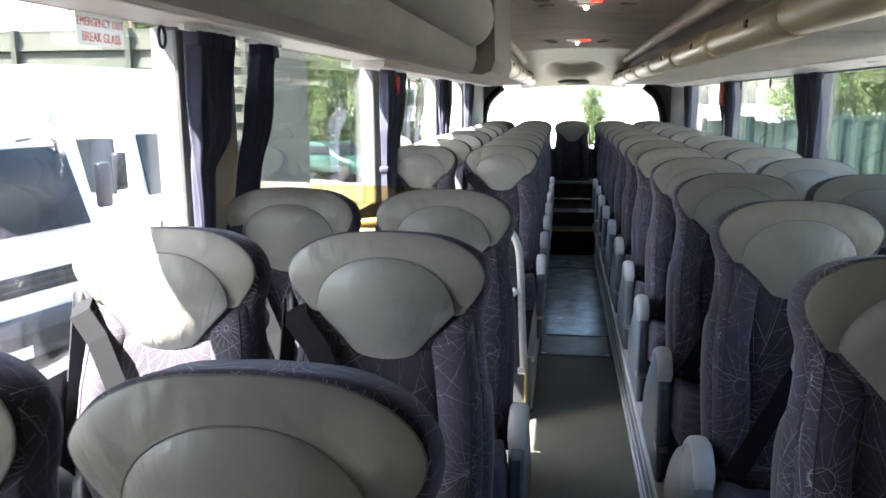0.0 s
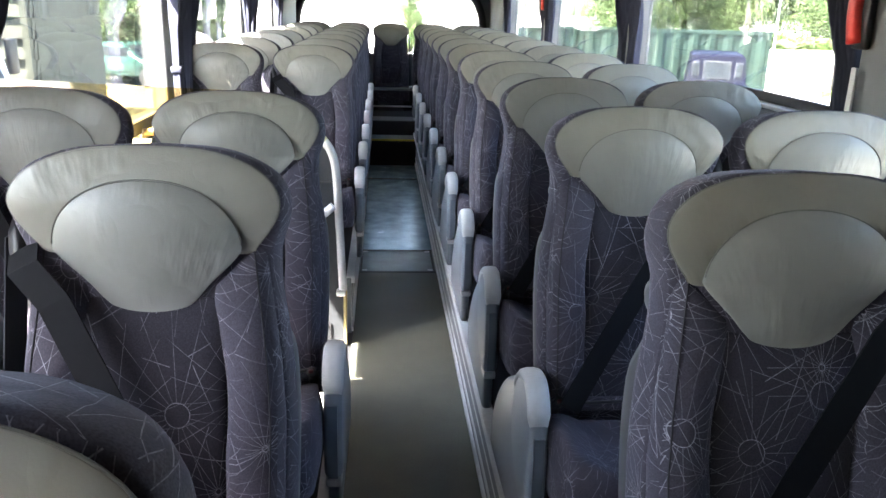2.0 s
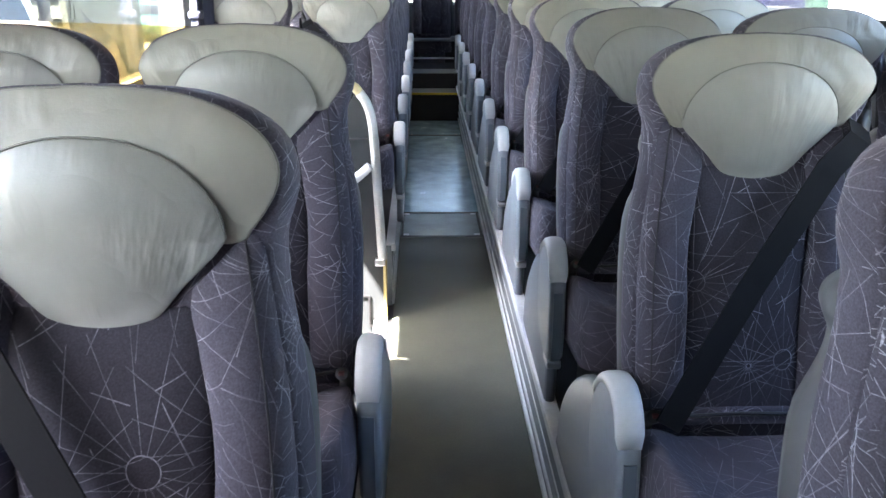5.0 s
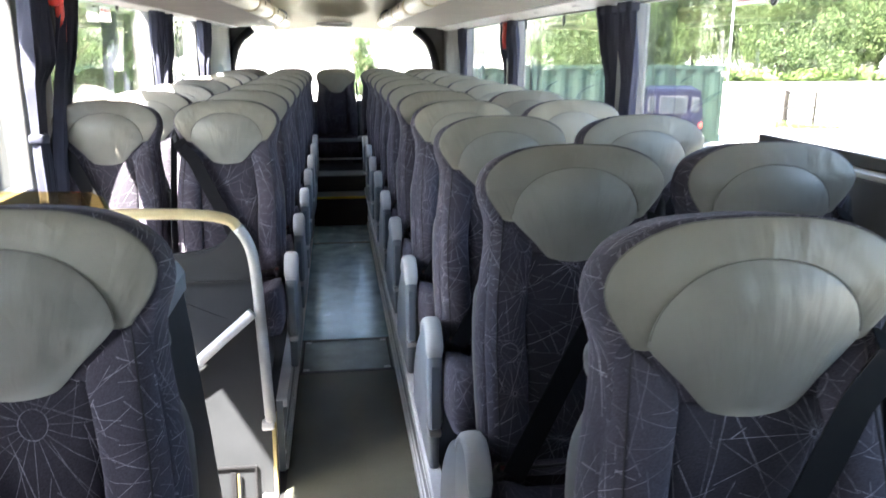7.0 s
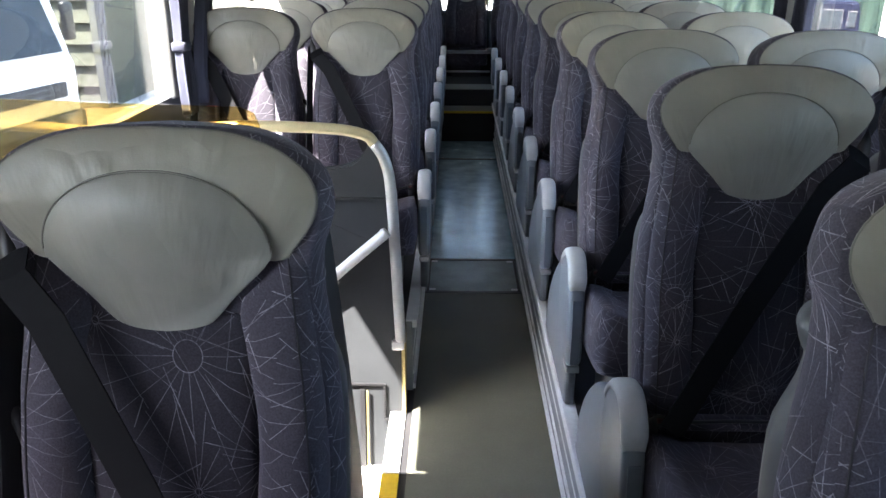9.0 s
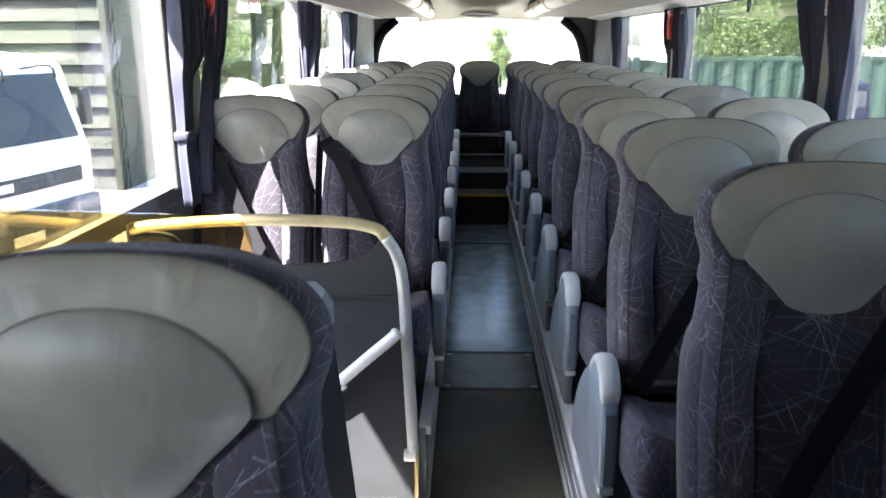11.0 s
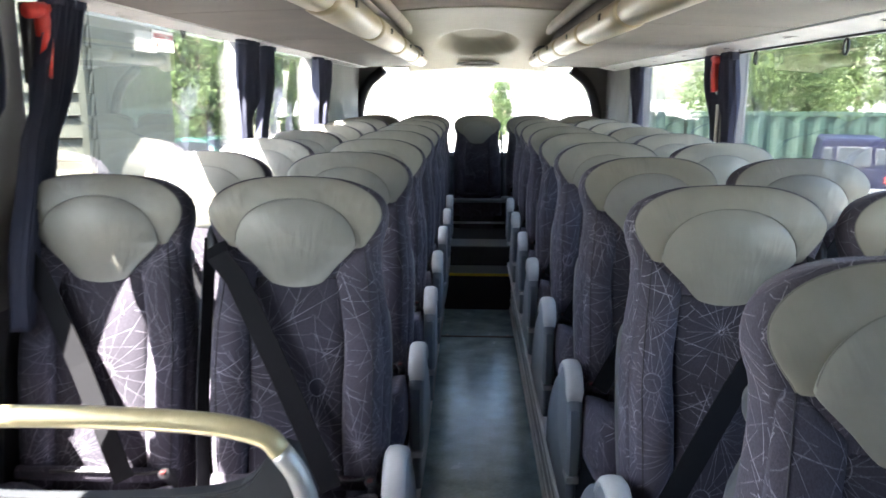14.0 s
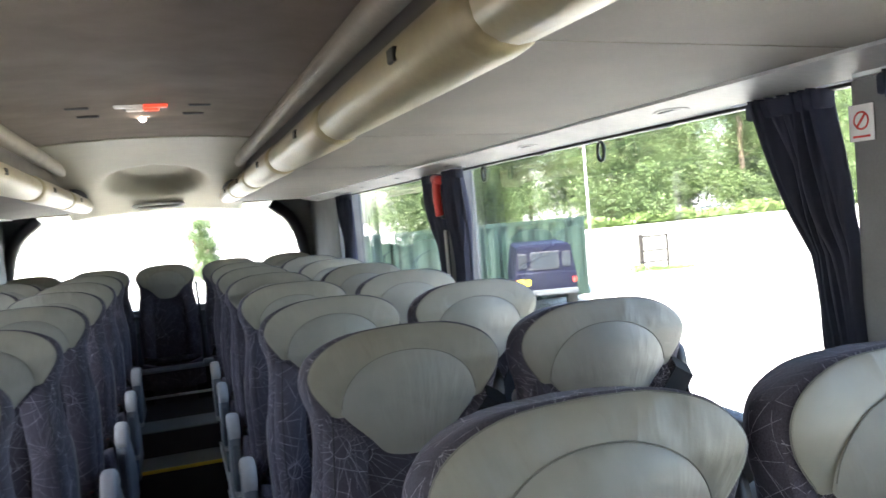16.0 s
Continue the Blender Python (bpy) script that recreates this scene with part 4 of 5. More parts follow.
def seat_meshes():
    """The meshes that all seats share, with the seat's place on the floor line at its headrest."""
    made = {}
    shell = mirrored(curve_pts([(0, 1.389), (0.10, 1.383), (0.165, 1.362), (0.197, 1.334), (0.2065, 1.298), (0.201, 1.262), (0.189, 1.222), (0.189, 1.16),
                                (0.203, 1.06), (0.211, 0.95), (0.210, 0.80), (0.203, 0.68), (0.19, 0.60), (0.10, 0.585), (0, 0.58)], 3))
    shell = [(x * 0.982, 1.0 + (z - 1.0) * (0.985 if z > 1.0 else 1.0)) for x, z in shell]
    made["back"] = pillow(shell, lambda x, z: back_y(x, z) + 0.004 - 0.06 * max(0, abs(x) - 0.12) * (z > 1.2), 0.012, 0.076, (1.035, 1.045, 1.03, 1.0, 0.97, 0.9, 0.7, 0.4), (0, 1.0), 4, None, 0.97, (0.055, 0.04, 0.02))
    crown = mirrored(curve_pts([(0, 1.381), (0.08, 1.377), (0.14, 1.362), (0.180, 1.338), (0.1985, 1.308), (0.195, 1.280), (0.180, 1.254), (0.164, 1.233), (0.151, 1.219), (0.10, 1.216), (0, 1.216)], 3))

    def crown_y(x, z):
        return back_y(x, z) - 0.004 - 0.10 * max(0, abs(x) - 0.10)
    made["crown"] = pillow(crown, crown_y, 0.020, 0.02, (1.0, 0.99, 0.97, 0.93, 0.86, 0.75, 0.6, 0.4, 0.2), centre=(0, 1.29), power=2.2, soft=0.72)
    n = len(crown) // 2 + 1
    made["crown_piping"] = tube([(x, crown_y(x, z) + 0.001, z) for x, z in crown[n:] + crown[:n] if z > 1.222], 0.0015, 6)
    disc = []
    for k in range(0, 25):
        a = math.pi / 2 - math.pi / 2 * k / 24
        disc.append((0.140 * math.cos(a) ** 0.93, 1.226 + 0.108 * math.sin(a) ** 0.93))
    disc += curve_pts([(0.140, 1.226), (0.128, 1.210), (0.108, 1.190), (0.088, 1.170), (0.073, 1.152), (0.055, 1.135), (0.030, 1.1245), (0, 1.1205)], 3)[1:]

    def disc_y(x, z):
        r = math.hypot(x / 0.199, (z - 1.29) / (0.096 if z > 1.29 else 0.175))
        return back_y(x, z) - 0.006 - 0.020 * max(0.0, 1 - r ** 2.2) ** 0.72 - 0.10 * max(0, abs(x) - 0.10)
    made["disc"] = pillow(mirrored(disc), disc_y, 0.020, 0.04, (1.0, 0.99, 0.97, 0.93, 0.86, 0.75, 0.6, 0.4, 0.2), centre=(0, 1.235), power=2.0, shrink=1.0, soft=0.85)
    # the dome's seam, sunk between crown and pad
    half = [p for p in disc if p[1] >= 1.2265]
    made["dome_seam"] = tube([(x * 1.003, disc_y(x, z) - 0.0005, z + 0.001) for x, z in [(-a, b) for a, b in half[::-1]] + half[1:]], 0.0011, 5)
    # side bolsters: a full, rounded section that follows the tongue of the headrest
    for side, key in ((1, "bolster_r"), (-1, "bolster_l")):
        rows = []
        for z in np.linspace(0.60, 1.228, 22):
            inner, outer, fat = inner_edge(z), outer_edge(z), bolster_depth(z)
            mid, half_w = (inner + outer) / 2, (outer - inner) / 2
            row = []
            for k in range(16):
                a = 2 * math.pi * k / 16
                c, sn = math.cos(a), math.sin(a)
                row.append(Vector((side * (mid + half_w * math.copysign(abs(c) ** 0.75, c)), back_y(0, z) + 0.004 - fat * sn if sn > 0 else back_y(0, z) + 0.02, z)))
            rows.append(row)
        made[key] = loft(rows)
    for side, key in ((1, "seam_r"), (-1, "seam_l")):
        pts = []
        for z in np.linspace(0.64, 1.226, 20):
            x = float(np.interp(z, (0.64, 0.95, 1.05, 1.15, 1.226), (0.176, 0.183, 0.178, 0.166, 0.157)))
            inner, outer, fat = inner_edge(z), outer_edge(z), bolster_depth(z)
            c = min(1, abs(x - (inner + outer) / 2) / ((outer - inner) / 2)) ** (1 / 0.75)
            pts.append((side * x, back_y(0, z) + 0.0035 - fat * max(0, 1 - c * c) ** 0.5, z))
        made[key] = tube(pts, 0.0016, 5)
    panel = mirrored(curve_pts([(0, 1.15), (0.06, 1.15), (0.115, 1.14), (0.112, 1.0), (0.113, 0.85), (0.122, 0.68), (0.12, 0.60), (0, 0.60)], 2))
    made["panel"] = pillow(panel, lambda x, z: back_y(x, z) - 0.006, 0.020, 0.012, (1, 0.97, 0.9, 0.7, 0.4), (0, 0.9), 3)
    # cushion
    top = [(0.215 * math.copysign(min(1, abs(c) ** 0.27), c), 0.158 * math.copysign(min(1, abs(s) ** 0.27), s)) for c, s in ((math.cos(2 * math.pi * k / 40), math.sin(2 * math.pi * k / 40)) for k in range(40))]
    rows = []
    for r, dz in ((0.93, -0.165), (0.98, -0.145), (1.0, -0.11), (1.0, -0.035), (0.985, -0.012), (0.94, 0.0), (0.80, 0.002), (0.62, -0.006), (0.5, -0.012), (0.2, -0.014)):
        rows.append([Vector((x * r, y * r, dz + 0.030 * (max(0, abs(x * r) - 0.12) / 0.08) ** 0.7 * (r < 0.97) - 0.02 * max(0, -(y * r) - 0.10))) for x, y in top])
    bm = loft(rows, True, True)
    bmesh.ops.rotate(bm, cent=(0, 0, 0), matrix=Matrix.Rotation(radians(-7), 3, 'X'), verts=bm.verts)
    bmesh.ops.translate(bm, vec=(0, -0.285, 0.665), verts=bm.verts)
    made["cushion"] = bm
    # padded bar that closes the gap below the backrest
    made["bar"] = tube([(-0.19, -0.128, 0.688), (0.19, -0.128, 0.688)], 0.017, 10)
    # moulded back shell
    rows = []
    for dy, k in ((0.050, 1.0), (0.058, 1.035), (0.095, 1.04), (0.125, 0.985), (0.142, 0.86)):
        rows.append([Vector((x * k, back_y(x, z) + dy - 0.02 * max(0.0, 1.0 - z), 0.98 + (z - 0.98) * (0.5 + 0.5 * k if dy > 0.1 else 0.985))) for x, z in [(a * (1 - 0.12 * min(1.0, max(0.0, (b - 1.04) / 0.2))), b if b < 1.04 else 1.04 + (b - 1.04) * 0.5) for a, b in shell]])
    bm = loft(rows)
    made["shell"] = bm
    return made


def arm_outline():
    """The armrest's paddle seen from the aisle, (y, z), from its lower front corner over the top to the rear."""
    return curve_pts([(-0.246, 0.462), (-0.250, 0.56), (-0.240, 0.66), (-0.215, 0.735), (-0.175, 0.770), (-0.130, 0.774), (-0.075, 0.752), (-0.030, 0.706), (-0.008, 0.640),
                      (-0.010, 0.570), (-0.035, 0.505), (-0.085, 0.462), (-0.155, 0.444), (-0.222, 0.444)], 3)


def seat_kind(name, side, aisle, meshes):
    """One seat. side: +1 where the aisle lies at its -x; the belt runs from the window shoulder to the aisle hip."""
    s = thing(name, (0, 0, 0), "purple-grey patterned coach seat with a grey leather headrest", "seat")
    def piece(n, key, mat, label=""):
        ob = new(n, meshes[key])
        if not meshes[key].materials:
            meshes[key].materials.append(mat)
        ob.parent = s
        if label:
            ob["label"] = label
        return ob
    piece("backrest", "back", FABRIC)
    crown = piece("headrest_crown", "crown", LEATHER_WARM, "creased beige-grey leather headrest crown")
    piece("headrest_pad", "disc", LEATHER, "round grey leather headrest pad")
    piece("crown_piping", "crown_piping", LEATHER_SEAM).parent = crown
    piece("dome_seam", "dome_seam", LEATHER_SEAM).parent = crown
    piece("side_bolster", "bolster_r", FABRIC)
    piece("side_bolster", "bolster_l", FABRIC)
    piece("centre_panel", "panel", FABRIC_SHADED, "patterned centre panel, darkened for the shade of its recess")
    piece("seam", "seam_r", PIPING)
    piece("seam", "seam_l", PIPING)
    piece("cushion", "cushion", FABRIC)
    piece("seat_bar", "bar", FABRIC)
    piece("back_shell", "shell", SHELL, "dark grey plastic back shell")
    # belt
    w = side
    end = 0.165 if w > 0 else 0.10
    path = []
    for f in np.linspace(0, 1, 14):
        z = 1.238 - 0.528 * f
        y = float(np.interp(z, (0.70, 0.80, 0.95, 1.10, 1.17, 1.238), (-0.20, -0.165, -0.115, -0.078, -0.060, -0.012)))
        path.append((w * (0.172 - (0.172 + end) * f), y, z))
    path = [(w * 0.190, -0.004, 1.224), (w * 0.178, -0.042, 1.205)] + path[2:]
    along = Vector((-w * (0.172 + end), 0, -0.528)).normalized()
    belt = part("seat_belt", ribbon(path, (-along.z, 0.0, along.x), 0.052, (0, 1, 0), 0.003), STRAP, s, "black webbing belt across the backrest", False)
    part("belt_anchor", loft([[Vector((w * x + dx, y + dy, z)) for dx, dy in ((-a, -b), (a, -b), (a, b), (-a, b))] for x, y, z, a, b in ((0.206, 0.030, 1.262, 0.006, 0.012), (0.204, 0.020, 1.245, 0.010, 0.016), (0.200, 0.008, 1.220, 0.012, 0.014), (0.196, -0.008, 1.190, 0.008, 0.008))]), BLACK, belt, "black belt guide")
    down = smooth_path([(w * 0.214, 0.03, 1.235), (w * 0.222, -0.01, 1.05), (w * 0.226, -0.06, 0.85), (w * 0.226, -0.10, 0.62)], 4)
    part("belt_return", ribbon(down, (0.35, 0.93, 0), 0.045, (0.93, -0.35, 0), 0.003), STRAP_LIT, s, "", False)
    buckle = part("belt_buckle", tube(smooth_path([(-w * 0.185, -0.13, 0.66), (-w * 0.188, -0.150, 0.695), (-w * 0.184, -0.180, 0.722)], 4), 0.013, 8), BLACK, s)
    part("release_button", boxy(-w * 0.184 - 0.006, -w * 0.184 + 0.006, -0.186, -0.176, 0.7195, 0.7265, 0.001), BUCKLE_RED, buckle, "red release button")
    part("buckle_cable", tube(smooth_path([(-w * 0.175, -0.155, 0.715), (-w * 0.12, -0.150, 0.702), (-w * 0.02, -0.148, 0.704), (w * 0.10, -0.148, 0.702)], 4), 0.004, 6), BLACK, buckle)
    if aisle:
        out = arm_outline()
        ax, cy, cz = -w * 0.240, -0.13, 0.60
        rows = [[Vector((ax + dx, cy + (y - cy) * r, cz + (z - cz) * r)) for y, z in out] for dx, r in ((-0.0235, 0.86), (-0.0215, 0.93), (-0.017, 0.975), (-0.008, 1.0), (0.008, 1.0), (0.017, 0.975), (0.0215, 0.93), (0.0235, 0.86))]
        arm = part("armrest", loft(rows), ARM_GREY, s, "blue-grey plastic armrest paddle")
        # pale cap over the top, from the front's upper third to the rear
        cap = [(y, z) for y, z in out if z > 0.672 and y < 0.0]
        rows = []
        for k, (y, z) in enumerate(cap):
            end_f = 0.80 if k in (0, len(cap) - 1) else 1.0
            rows.append([Vector((ax + dx * end_f, cy + (y - cy) * f, cz + (z - cz) * f)) for dx, f in ((-0.0255, 0.90), (-0.0265, 0.97), (-0.020, 1.022), (-0.007, 1.04), (0.007, 1.04), (0.020, 1.022), (0.0265, 0.97), (0.0255, 0.90))])
        part("arm_pad", loft(rows), ARM_LIGHT, arm, "pale worn cap on top")
        # darker inset down the front
        rows = [[Vector((ax + dx, y + dy, z)) for dx, dy in ((-0.013, 0.012), (-0.012, -0.004), (0.012, -0.004), (0.013, 0.012))] for y, z in out[:9] if z < 0.667]
        part("front_inset", loft(rows), ARM_BLUE, arm, "darker blue-grey inset strip", False)
        part("arm_pivot", tube([(ax + w * 0.01, -0.05, 0.62), (ax + w * 0.06, -0.05, 0.62)], 0.022, 12), SHELL, arm)
        part("arm_bracket", boxy(ax - 0.020, ax + 0.020, -0.235, -0.16, 0.425, 0.447, 0.005), STEEL, arm, "", False)
        leaf = curve_pts([(-0.20, 0.302), (0.32, 0.302), (0.352, 0.325), (0.345, 0.40), (0.29, 0.49), (0.20, 0.58), (0.09, 0.655), (-0.03, 0.69), (-0.14, 0.67), (-0.205, 0.58)], 3)
        lx = -w * 0.238
        rows = [[Vector((lx + dx, 0.06 + (y - 0.06) * r, 0.46 + (z - 0.46) * r if z > 0.31 else z)) for y, z in leaf] for dx, r in ((-0.016, 0.93), (-0.012, 0.985), (-0.004, 1.0), (0.004, 1.0), (0.012, 0.985), (0.016, 0.93))]
        part("pedestal", loft(rows), ARM_GREY, s, "grey leaf-shaped pedestal cover")
    else:
        loop = smooth_path([(-w * 0.205, 0.03, 1.02), (-w * 0.245, -0.01, 1.00), (-w * 0.262, -0.02, 0.95), (-w * 0.250, -0.01, 0.90), (-w * 0.205, 0.03, 0.88)], 4)
        part("grab_loop", tube(loop, 0.009, 8), BLACK, s, "black rubber grab loop")
    part("seat_frame", boxy(-0.15, 0.15, -0.38, -0.10, 0.30, 0.56, 0.02), SHELL, s, "", False)
    return s


def all_seats():
    meshes = {}
    for key, bm in seat_meshes().items():
        bmesh.ops.recalc_face_normals(bm, faces=bm.faces)
        me = bpy.data.meshes.new("seat_" + key)
        bm.to_mesh(me)
        bm.free()
        me.shade_smooth()
        meshes[key] = me
    kinds = {(s, a): seat_kind("coach_seat", s, a, meshes) for s in (1, -1) for a in (True, False)}
    rng = random.Random(4)
    placed = []
    right = [k * 0.755 for k in range(11)]
    left = [-0.60, 0.155, 0.93] + [3.17 + k * 0.755 for k in range(7)]
    for side, ys, xa, xw in ((1, right, 0.494, 0.945), (-1, left, -0.457, -0.928)):
        for y in ys:
            for aisle, x in ((True, xa), (False, xw)):
                placed.append((side, aisle, x, y))
    used = set()
    for side, aisle, x, y in placed:
        m = pose(x + (0.014 if y < -0.3 else 0), y + rng.uniform(-0.008, 0.008), -0.03 if y < -0.3 else 0, rng.uniform(-0.6, 0.6), 0, rng.uniform(-0.8, 0.8))
        key = (side, aisle)
        if key in used:
            ob = copy_thing(kinds[key], m)
        else:
            used.add(key)
            ob = kinds[key]
            ob.matrix_basis = m
        tagged(ob, "", "", "seats beside the aisle" if aisle else "seats beside the windows")
    # the back row, closed across the aisle
    for x, side, aisle in ((-0.905, -1, False), (-0.457, -1, False), (0.0, 1, False), (0.475, 1, False), (0.925, 1, False)):
        ob = copy_thing(kinds[(side, aisle)], pose(x, 8.50, 0.0))
        tagged(ob, "patterned coach seat with leather headrest in the rear bench", "", "seats of the rear bench")
        if x == 0.0:
            for o in [c for c in ob.children_recursive if c.name.startswith(("seat_belt", "belt_anchor"))]:
                bpy.data.objects.remove(o)


all_seats()
# ---- outside ----
GZ = -1.40
GROUND = plain("pale_gravel", (0.46, 0.445, 0.405), 0.95, vary=0.25, grain=30, big=0.3, bump=0.4, dist=0.02)
GREENSTEEL = plain("green_container_steel", (0.0075, 0.027, 0.0185), 0.6, vary=0.2, big=1.2)
TRUCKWHITE = plain("white_vehicle_paint", (0.72, 0.73, 0.73), 0.3, vary=0.05)
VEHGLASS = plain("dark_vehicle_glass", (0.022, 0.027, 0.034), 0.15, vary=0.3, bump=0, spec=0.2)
BUMPER = plain("grey_bumper", (0.06, 0.066, 0.075), 0.6)
LAMPLENS = plain("lamp_lens", (0.16, 0.17, 0.18), 0.15)
GRILLE = plain("dark_grille", (0.03, 0.032, 0.036), 0.6)
TYRE = plain("tyre_rubber", (0.02, 0.02, 0.02), 0.85)
VANBLUE = plain("faded_blue_paint", (0.0045, 0.005, 0.016), 0.5, spec=0.15)
SURROUND = plain("worn_window_rubber", (0.05, 0.05, 0.06), 0.6)
CLADDING = plain("grey_green_cladding", (0.052, 0.056, 0.040), 0.8, vary=0.35, big=0.8)
BARK = plain("bark", (0.10, 0.075, 0.05), 0.9)
LEAF = leafy("leaves", (0.03, 0.052, 0.02), (0.125, 0.175, 0.07))
TIMBER = plain("old_timber", (0.02, 0.015, 0.011), 0.85)
GRASS = leafy("grass_blades", (0.05, 0.085, 0.02), (0.14, 0.20, 0.06))

bm = bmesh.new()
bmesh.ops.create_grid(bm, x_segments=2, y_segments=2, size=400, matrix=Matrix.Translation((0, 0, GZ)))
structure("ground", bm, GROUND, "pale sunlit gravel yard")


PAVING = plain("brown_paving", (0.10, 0.083, 0.07), 0.9, vary=0.3, grain=25, big=0.6, bump=0.4, dist=0.01)
structure("pavement", boxy(-30, -1.9, -14, 16.1, GZ - 0.2, GZ + 0.012), PAVING, "worn brown paved yard beside the coach")


def tree(x, y, h, r, seed, lobes_n=30, each=560):
    rng = random.Random(seed)
    e = thing("tree", (x, y, GZ), "leafy green broadleaf tree at the yard's edge", "tree", "trees round the yard")
    bm = bmesh.new()
    tube([(0, 0, 0), (0.1, 0, h * 0.25), (0.0, 0.1, h * 0.55), (0.1, 0, h * 0.85)], 0.12 + h * 0.012, 8, bm)
    for k in range(5):
        a = rng.uniform(0, 6.28)
        z = h * rng.uniform(0.25, 0.6)
        tube([(0, 0, z), (math.cos(a) * r * 0.4, math.sin(a) * r * 0.4, z + h * 0.12), (math.cos(a) * r * 0.7, math.sin(a) * r * 0.7, z + h * 0.2)], 0.06, 6, bm)
    part("trunk", bm, BARK, e)
    lobes = [(rng.gauss(0, r * 0.42), rng.gauss(0, r * 0.42), h * rng.uniform(0.08, 0.95), r * rng.uniform(0.22, 0.46)) for _ in range(lobes_n)]
    g = np.random.default_rng(seed)
    centres, sizes = [], []
    for lx, ly, lz, lr in lobes:
        d = g.normal(size=(each, 3)) * (1, 1, 0.8)
        d *= (lr * g.uniform(0.55, 1.1, (each, 1))) / np.linalg.norm(d, axis=1, keepdims=True)
        centres.append(d + (lx, ly, lz))
    c = np.concatenate(centres)
    s = (g.uniform(0.035, 0.095, (len(c), 1))) * (0.3 + h * 0.1)
    a = g.normal(size=c.shape)
    a /= np.linalg.norm(a, axis=1, keepdims=True)
    b = np.cross(a, g.normal(size=c.shape))
    b /= np.linalg.norm(b, axis=1, keepdims=True)
    verts = np.stack([c - a * s, c + b * s * 0.6, c + a * s, c - b * s * 0.6], axis=1).reshape(-1, 3).tolist()
    faces = np.arange(len(verts)).reshape(-1, 4).tolist()
    me = bpy.data.meshes.new("crown")
    me.from_pydata(verts, [], faces)
    me.materials.append(LEAF)
    ob = new("crown", me)
    ob.parent = e
    return e
rng = random.Random(11)
k = 0
for x0, x1, y0, y1, n, h0, h1 in ((24, 130, 77, 94, 26, 13.5, 20), (1.2, 2.2, 52, 53, 1, 3.6, 3.9), (-24, -8.5, 33, 40, 12, 7, 10), (-12.5, -8, 30, 36, 5, 5.5, 7.5), (30, 140, 104, 118, 10, 20, 25), (57, 118, 36, 70, 8, 13, 19)):
    for i in range(n):
        k += 1
        f = (i + rng.uniform(0.2, 0.8)) / n
        tree(x0 + (x1 - x0) * f, rng.uniform(y0, y1), rng.uniform(h0, h1), (1.3 if h0 < 4.5 else rng.uniform(2.2, 3.4) * (2.4 if h0 > 12 else 1.0)), k, *((44, 620) if h0 > 12 else (30, 560)))


def container(x0, x1, y):
    e = thing("steel_container", (x0, y, GZ), "long green corrugated steel container wall", "container", "green containers")
    L, H = x1 - x0, 2.48
    n = int(L / 0.14)
    rows = []
    for i in range(n + 1):
        x = L * i / n
        yy = 0.05 if i % 4 in (0, 1) else -0.03
        rows.append([Vector((x, yy, 0.12)), Vector((x, yy, H - 0.1)), Vector((x, 2.3, H - 0.1)), Vector((x, 2.3, 0.12))])
    part("side", loft(rows), GREENSTEEL, e, "", False)
    for z in (0.0, H - 0.12):
        part("edge_beam", boxy(-0.05, L + 0.05, -0.03, 0.06, z, z + 0.13, 0.01), GREENSTEEL, e, "", False)
    for x in (-0.02, L - 0.10):
        part("corner_post", boxy(x, x + 0.12, -0.035, 0.1, 0.0, H, 0.01), GREENSTEEL, e, "", False)
def hedge(x0, x1, y0, y1, h, seed, count=9000, big=1.0):
    """A long low bank of brambles and grass at the foot of the trees."""
    rng = random.Random(seed)
    verts, faces = [], []
    for _ in range(count):
        x, y = rng.uniform(x0, x1), rng.uniform(y0, y1)
        z = h * rng.random() ** 0.8 * (0.6 + 0.4 * math.sin(x * 0.9) * math.sin(x * 0.37 + 1))
        s = rng.uniform(0.05, 0.13) * big
        u = Vector((rng.gauss(0, 1), rng.gauss(0, 1), rng.gauss(0, 1))).normalized()
        v = u.orthogonal().normalized()
        c, i = Vector((x, y, GZ + z)), len(verts)
        verts += [tuple(c - u * s), tuple(c + v * s * 0.6), tuple(c + u * s), tuple(c - v * s * 0.6)]
        faces.append((i, i + 1, i + 2, i + 3))
    me = bpy.data.meshes.new("undergrowth")
    me.from_pydata(verts, [], faces)
    me.materials.append(GRASS)
    tagged(new("undergrowth", me), "pale green bramble bank below the trees", "undergrowth", "", "stuff")
hedge(33, 118, 71, 75, 1.5, 5, 16000, 2.6)
hedge(16.6, 19.4, 28.2, 28.9, 0.4, 9, 500, 0.8)
hedge(-20, -7.5, 31, 32.5, 1.6, 6)


def pale_fence(x0, x1, y):
    e = thing("palisade_fence", (x0, y, GZ), "pale sunlit palisade fence behind the coach", "fence")
    n = int((x1 - x0) / 0.16)
    for i in range(n):
        part("slat", boxy(i * 0.16, i * 0.16 + 0.11, 0, 0.03, 0.05, 2.35 + 0.03 * (i % 3), 0.005), RACKTRIM, e, "", False)
    for z in (0.5, 1.9):
        part("rail", boxy(-0.05, n * 0.16, 0.031, 0.08, z, z + 0.06), RACKTRIM, e, "", False)
pale_fence(1.9, 5.2, 31.0)
container(6.2, 12.5, 24.5)
container(4.6, 6.1, 24.7)


